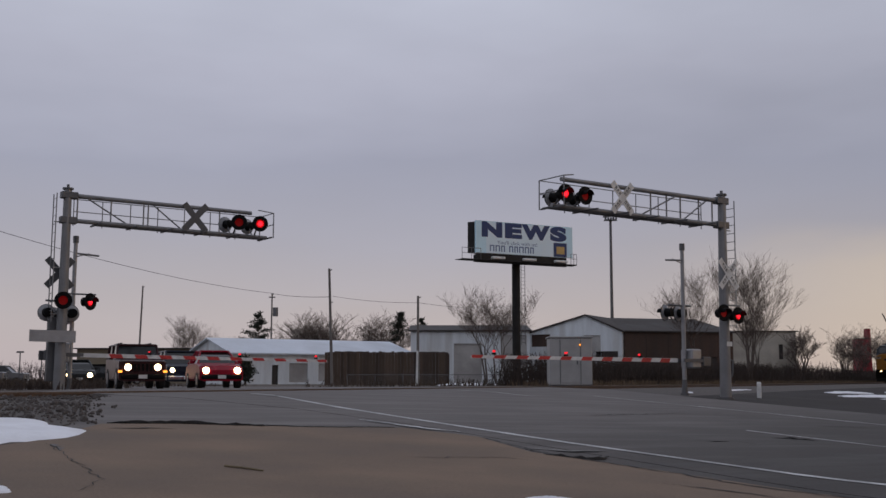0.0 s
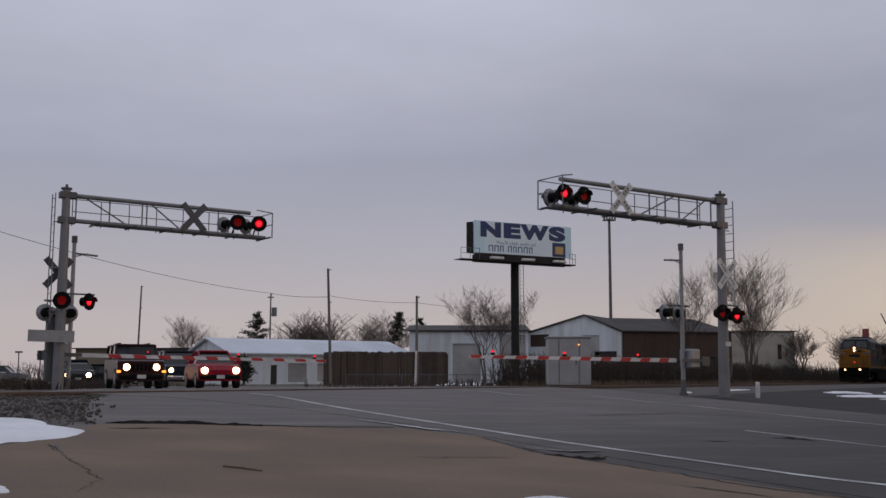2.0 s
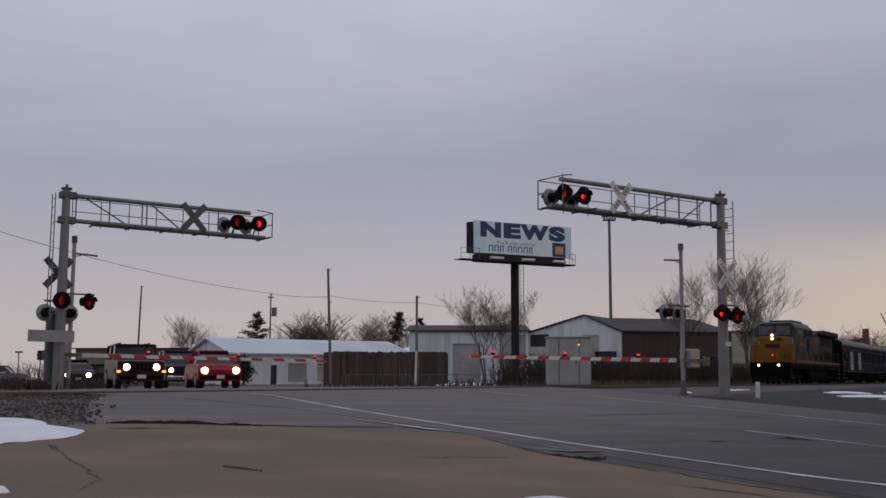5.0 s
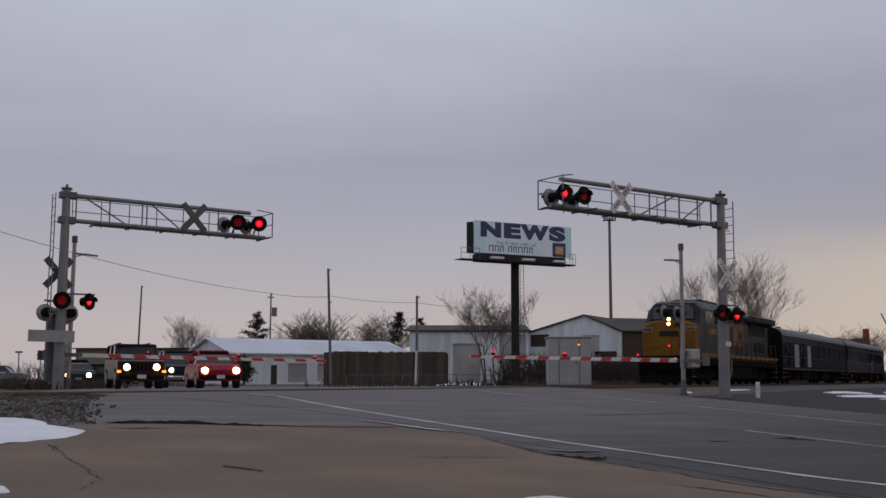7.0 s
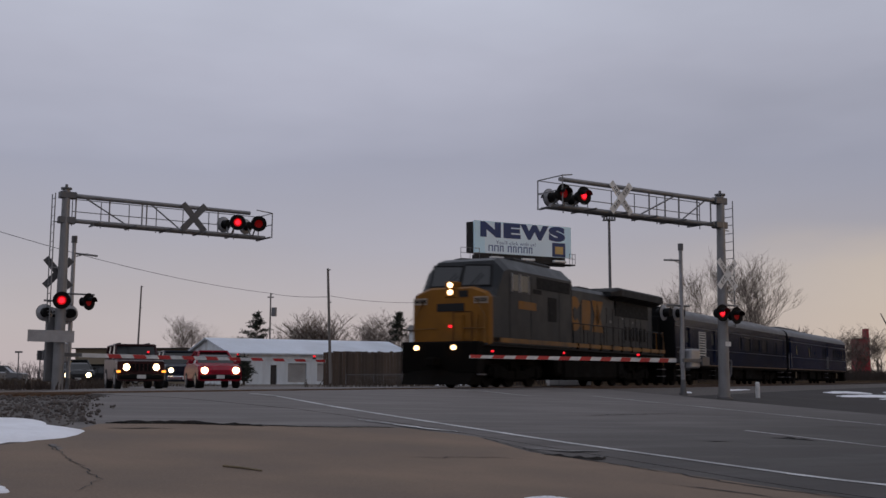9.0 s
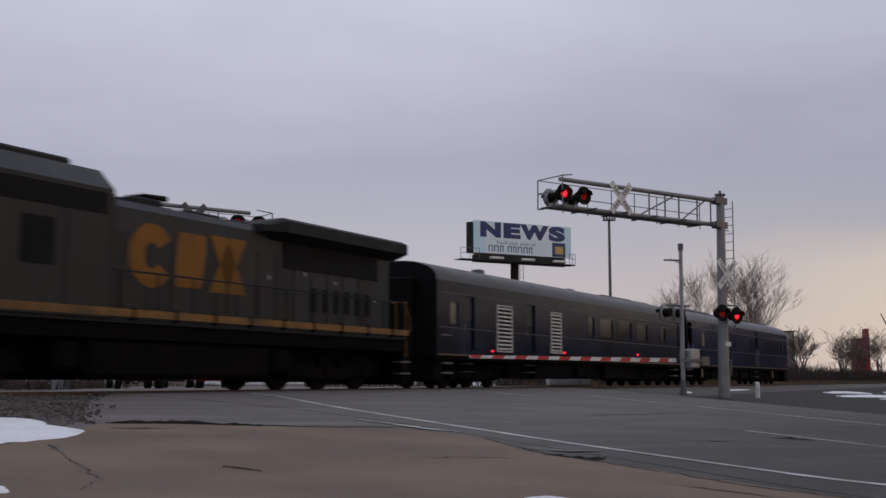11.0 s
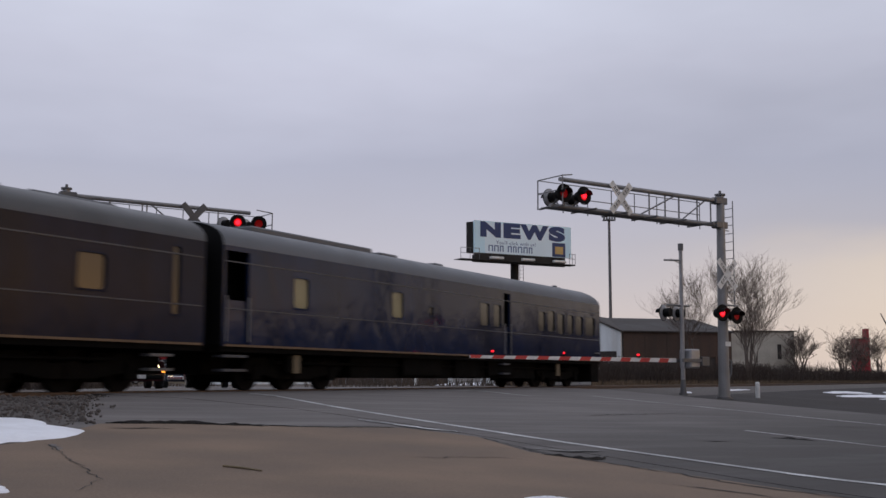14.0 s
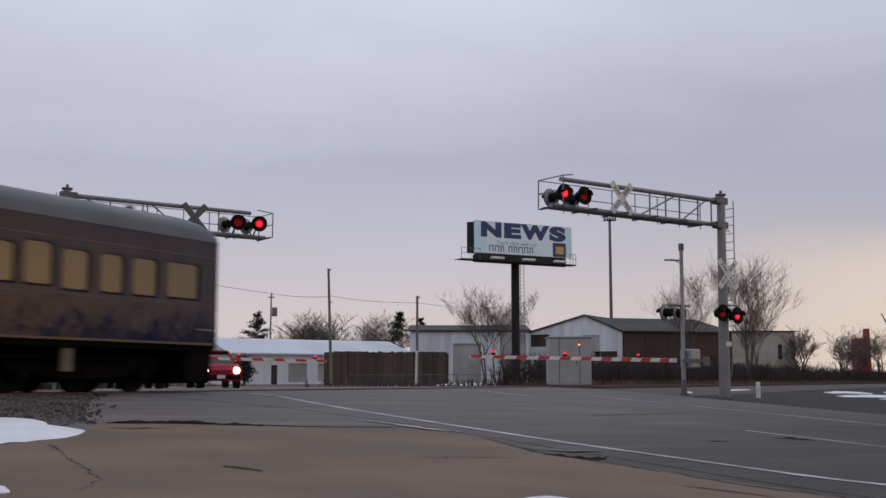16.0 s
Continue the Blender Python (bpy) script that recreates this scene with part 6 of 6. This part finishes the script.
crack([(-4.6, 15.55), (-3.5, 16.15), (-2.4, 16.55)], 0.16, 1)
crack([(-2.4, 16.55), (-1.5, 17.1), (-0.6, 17.65), (0.1, 17.0)], 0.10, 2)
crack([(-4.3, 14.6), (-3.9, 15.0), (-3.4, 15.2)], 0.16, 3)
crack([(-4.3, 12.35), (-3.4, 10.7), (-2.9, 9.7), (-2.8, 8.7)], 0.012, 4)
bm = B()
rod(bm, (-2.13, 11.12, gz(-2.13, 11.12) + 0.026), (-1.95, 11.03, gz(-1.95, 11.03) + 0.03), 0.010, 0.012, n=6)
rod(bm, (-1.95, 11.03, gz(-1.95, 11.03) + 0.03), (-1.72, 10.9, gz(-1.72, 10.9) + 0.026), 0.012, 0.008, n=6)
solid("stick", bm, BOX_TAN, "thin pale broken stick lying on the concrete", "stick")
crack([(0.5, 16.6), (1.2, 14.7), (1.85, 13.75), (3.2, 12.0), (4.6, 10.6)], 0.05, 6)
crack([(1.25, 14.5), (1.6, 14.2), (1.95, 14.0)], 0.35, 7)
crack([(1.1, 15.1), (1.7, 15.0), (2.3, 15.4)], 0.2, 8, material=PATCH, label="pale broken asphalt edge")
crack([(5.75, 19.9), (6.2, 19.95), (6.6, 19.75)], 0.16, 9)
crack([(4.0, 18.2), (4.7, 18.5), (5.2, 18.0)], 0.06, 10)
crack([(-1.5, 19.0), (-0.4, 17.8), (0.4, 17.2)], 0.14, 11, material=LINE_PAINT, label="worn trace of an old painted line")
crack([(-4.5, 25.5), (-3.7, 25.0), (-3.9, 24.2)], 0.10, 12, material=PATCH, label="pale patch on the asphalt")
crack([(-3.0, 16.6), (-2.4, 16.75), (-1.9, 16.9)], 0.3, 13, material=PATCH, label="pale broken asphalt edge")
crack([(2.2, 11.8), (2.9, 11.3), (3.4, 10.9)], 0.05, 14)
crack([(-0.5, 13.0), (0.6, 13.6), (1.2, 13.4)], 0.035, 15)
crack([(7.8, 24.8), (9.2, 25.2), (10.2, 24.8)], 0.10, 16)
crack([(3.0, 24.0), (5.5, 27.0), (8.0, 27.6)], 0.08, 17)


# ---- waiting vehicles ----
GLASS_CAR = mat("car_dark_glass", (0.012, 0.013, 0.014), 0.08, var=0.1, scale=1, bump=0, spec=0.4)
TYRE = mat("tyre_rubber", (0.015, 0.015, 0.016), 0.85, var=0.2, scale=6)
RIM = mat("wheel_rim", (0.25, 0.25, 0.26), 0.35, 0.7, var=0.1, scale=6)
CHROME = mat("bright_trim", (0.5, 0.5, 0.52), 0.2, 0.9, var=0.05, scale=4)


def vehicle(name, x, y, paint, profile, glass, width, roof_w, wheels, wr, lights, label, lit=True, grille=None, turn=None, bumper=None, z_light=0.75, light_r=0.1):
    """Local x forward with the front at 0. profile: upper outline (x, z) from front to rear; glass: (x, z) outline of the cabin above the belt."""
    hd = math.degrees(math.atan2(-RR.y, -RR.x)) if turn is None else turn
    t = thing(name, pose(x, y, gz(x, y) + 0.013, 0, 0, hd), label, "car", "waiting cars")
    bm = B()
    hw = width / 2
    low = 0.28
    outline = list(profile) + [(profile[-1][0], low), (profile[0][0], low)]
    ring_at = lambda w, shrink: [(min(max(px, profile[-1][0] + shrink), profile[0][0] - shrink), w, pz - (shrink * 0.6 if pz > low + 0.1 else -shrink)) for px, pz in outline]
    loft(bm, [ring_at(-hw, 0.09), ring_at(-hw + 0.07, 0.02), ring_at(-hw + 0.2, 0.0), ring_at(hw - 0.2, 0.0), ring_at(hw - 0.07, 0.02), ring_at(hw, 0.09)])
    body = part("body", bm, paint, t)
    rw = roof_w / 2
    zb = min(z for _, z in glass)
    zt = max(z for _, z in glass)
    bm = B()
    loft(bm, [[(px, s * (hw - 0.08 + (rw - hw + 0.08) * (pz - zb) / (zt - zb)), pz) for px, pz in glass] for s in (-1, 1)])
    part("cabin_glass", bm, GLASS_CAR, t, "dark glazed cabin")
    tops = [g for g in glass if g[1] > zt - 0.1]
    xa, xb = max(g[0] for g in tops), min(g[0] for g in tops)
    bm = B()
    box(bm, xb - 0.05, xa + 0.04, -rw - 0.02, rw + 0.02, zt - 0.05, zt + 0.04, bevel=0.03)
    fr, rr_ = glass[0], glass[-1]
    for s in (-1, 1):
        rod(bm, (fr[0], s * (hw - 0.08), zb), (xa, s * rw, zt), 0.045, n=6)
        rod(bm, (rr_[0], s * (hw - 0.08), zb), (xb, s * rw, zt), 0.06, n=6)
        mx = (fr[0] + rr_[0]) / 2
        rod(bm, (mx, s * (hw - 0.08), zb), (mx, s * (rw + 0.005), zt), 0.05, n=6)
    part("roof", bm, paint, t)
    for wx in wheels:
        for s in (-1, 1):
            bm = B()
            rod(bm, (0, -0.11, 0), (0, 0.11, 0), wr, n=18)
            w = part("wheel", bm, TYRE, t, at=pose(wx, s * (hw - 0.1), wr))
            bm = B()
            rod(bm, (0, s * 0.10, 0), (0, s * 0.122, 0), wr * 0.6, n=14)
            part("rim", bm, RIM, w)
    for s in (-1, 1):
        bm = B()
        rod(bm, (profile[0][0] - 0.12, s * lights, z_light), (profile[0][0] + 0.03, s * lights, z_light), light_r, n=14)
        part("headlight", bm, LAMP_WARM if lit else CHROME, t, "lit round headlight" if lit else "")
        bm = bx(-1.6, -1.4, s * (hw + 0.02), s * (hw + 0.2), zb - 0.02, zb + 0.12, bevel=0.02)
        part("wing_mirror", bm, paint, t)
        bm = bx(profile[-1][0] - 0.02, profile[-1][0] + 0.04, s * (hw - 0.25), s * (hw - 0.08), 0.7, 0.9)
        part("tail_light", bm, RED_DIM, t)
    put(t, "bumper", bumper or BLACK, (profile[0][0] - 0.1, profile[0][0] + 0.07, -hw + 0.06, hw - 0.06, 0.36, 0.54), bevel=0.04)
    if grille:
        g = put(t, "grille", BLACK, (profile[0][0] - 0.05, profile[0][0] + 0.02, -grille[0], grille[0], grille[1], grille[2]))
        for i in range(6):
            yy = -grille[0] + (i + 0.5) * grille[0] / 3
            put(g, "grille_bar", paint, (profile[0][0] + 0.02, profile[0][0] + 0.035, yy - 0.025, yy + 0.025, grille[1], grille[2]))
    put(t, "licence_plate", SIGN_WHITE, (profile[0][0] + 0.072, profile[0][0] + 0.08, -0.16, 0.16, 0.38, 0.52))
    return t


CAR_MAROON = mat("dark_maroon_car_paint", (0.030, 0.006, 0.008), 0.3, var=0.1, scale=1, bump=0.0, spec=0.25)
CAR_RED = mat("red_car_paint", (0.23, 0.004, 0.018), 0.3, var=0.08, scale=1, bump=0.0, spec=0.14)
CAR_BLUE = mat("dark_blue_car_paint", (0.012, 0.016, 0.028), 0.3, spec=0.25, var=0.1, scale=1, bump=0.0)
CAR_SILVER = mat("grey_car_paint", (0.14, 0.14, 0.145), 0.3, 0.3, var=0.1, scale=1, bump=0.0)
CAR_BLACK = mat("black_car_paint", (0.006, 0.007, 0.008), 0.3, spec=0.25, var=0.1, scale=1, bump=0.0)
CAR_WHITE = mat("white_car_paint", (0.5, 0.5, 0.5), 0.35, var=0.08, scale=1, bump=0.0)

suv_p = [(0, 0.55), (0, 0.98), (-0.15, 1.05), (-1.25, 1.12), (-1.4, 1.16), (-4.3, 1.16), (-4.35, 0.9)]
suv_g = [(-1.25, 1.12), (-1.85, 1.66), (-3.0, 1.70), (-4.1, 1.68), (-4.3, 1.12)]
jeep_p = [(0, 0.55), (0, 1.02), (-0.12, 1.07), (-1.2, 1.12), (-1.3, 1.16), (-3.7, 1.16), (-3.75, 0.9)]
jeep_g = [(-1.25, 1.12), (-1.5, 1.62), (-2.6, 1.66), (-3.55, 1.64), (-3.7, 1.12)]
jeep = vehicle("jeep", -11.2, 42.2, CAR_MAROON, jeep_p, jeep_g, 1.72, 1.45, (-0.65, -3.05), 0.38, 0.54, "dark maroon boxy off-road car waiting with lights on", grille=(0.45, 0.66, 0.92), z_light=0.80, light_r=0.125, turn=-66)
for y in (-0.55, 0.55):
    put(jeep, "roof_rail", BLACK, (-3.5, -1.7, y - 0.025, y + 0.025, 1.69, 1.75))
for y in (-0.82, 0.82):
    put(jeep, "marker_lamp", LAMP_AMBER, (-0.02, 0.03, y - 0.07, y + 0.07, 0.6, 0.68))
bug_p = [(0, 0.5), (-0.02, 0.72), (-0.3, 0.9), (-0.9, 0.99), (-1.2, 1.03), (-3.2, 1.02), (-3.7, 0.9), (-4.05, 0.65)]
bug_g = [(-1.05, 1.0), (-1.45, 1.28), (-1.85, 1.44), (-2.3, 1.50), (-2.8, 1.45), (-3.25, 1.28), (-3.6, 1.0)]
vehicle("red_car", -8.85, 45.2, CAR_RED, bug_p, bug_g, 1.72, 1.15, (-0.75, -3.25), 0.32, 0.62, "red compact car waiting with headlights on", z_light=0.70, light_r=0.135, turn=-69)
vehicle("pickup_truck", -11.75, 52.0, CAR_BLUE, suv_p, suv_g, 1.85, 1.45, (-0.8, -3.4), 0.36, 0.68, "dark blue pickup with a pale bumper waiting behind a red car", z_light=0.8, light_r=0.11, bumper=CHROME, turn=-68)
vehicle("dark_sedan", -19.9, 62.0, CAR_BLACK, bug_p, bug_g, 1.75, 1.2, (-0.8, -3.2), 0.32, 0.55, "dark car with headlights on behind an off-road car", z_light=0.66, light_r=0.14, turn=-68)
for k, (px, py, pt, tn) in enumerate(((-35.5, 92, CAR_SILVER, 10), (-31.0, 96, CAR_BLACK, 170), (-38.5, 105, CAR_SILVER, 5), (-33.5, 108, CAR_BLUE, 175), (-44, 110, CAR_BLACK, 0), (-29.5, 112, CAR_SILVER, 20))):
    vehicle("parked_car", px, py, pt, suv_p if k % 2 == 0 else bug_p, suv_g if k % 2 == 0 else bug_g, 1.8, 1.35, (-0.8, -3.3), 0.33, 0.6, "parked car in the far lot by the store", lit=False, turn=tn)
for x, y, h in ((-37.4, 100, 2.8), (-36.2, 102, 2.6), (-40.5, 118, 3.4)):
    t = thing("lot_lamp", base(x, y, 0), "slim grey lamp post in the far lot", "lamp post", "far lamp posts")
    bm = B()
    rod(bm, (0, 0, 0), (0, 0, h), 0.05, n=6)
    part("post", bm, GALV_DARK, t)
    put(t, "lamp_head", GALV_DARK, (-0.3, 0.3, -0.1, 0.1, h, h + 0.15))


# ---- what moves ----
def motions():
    times = [i * 0.5 for i in range(33)]
    for ob, sp in ((loco, LOCO_SP), (coach_a, CAR1_SP), (coach_b, CAR2_SP)):
        walk(ob, [(t, track_pose(train_s(t) + sp)) for t in times])
    s0 = train_s(0)
    for ob, x, r in SPIN:
        rows = []
        for k in range(481):
            t = k / 30
            rows.append((t, pose(x, 0, r + 0.012, 0, math.degrees((s0 - train_s(t)) / r) % 360, 0)))
        walk(ob, rows)
    # flashing is imitated by motion: each two-faced lens insert turns about its upright axis, the lit side out for one
    # half period, the dull side for the other
    for lens, phase in FLASH:
        home = lens.matrix_basis.copy()
        rows, turn, k = [(0.0, home @ pose(0, 0, 0, 0, 0, 180.0 * phase - 180 + 5))], 180 * phase, 0
        while k * PERIOD / 2 < 15.9:
            t = k * PERIOD / 2 + 0.08
            for f, dt in ((5, -0.05), (65, -0.017), (125, 0.017)):
                rows.append((t + dt, home @ pose(0, 0, 0, 0, 0, turn - 180 + f)))
            rows.append((t + 0.05, home @ pose(0, 0, 0, 0, 0, turn)))
            turn += 180
            k += 1
        rows.append((16.0, home @ pose(0, 0, 0, 0, 0, turn - 180 + 3)))
        walk(lens, rows)


motions()
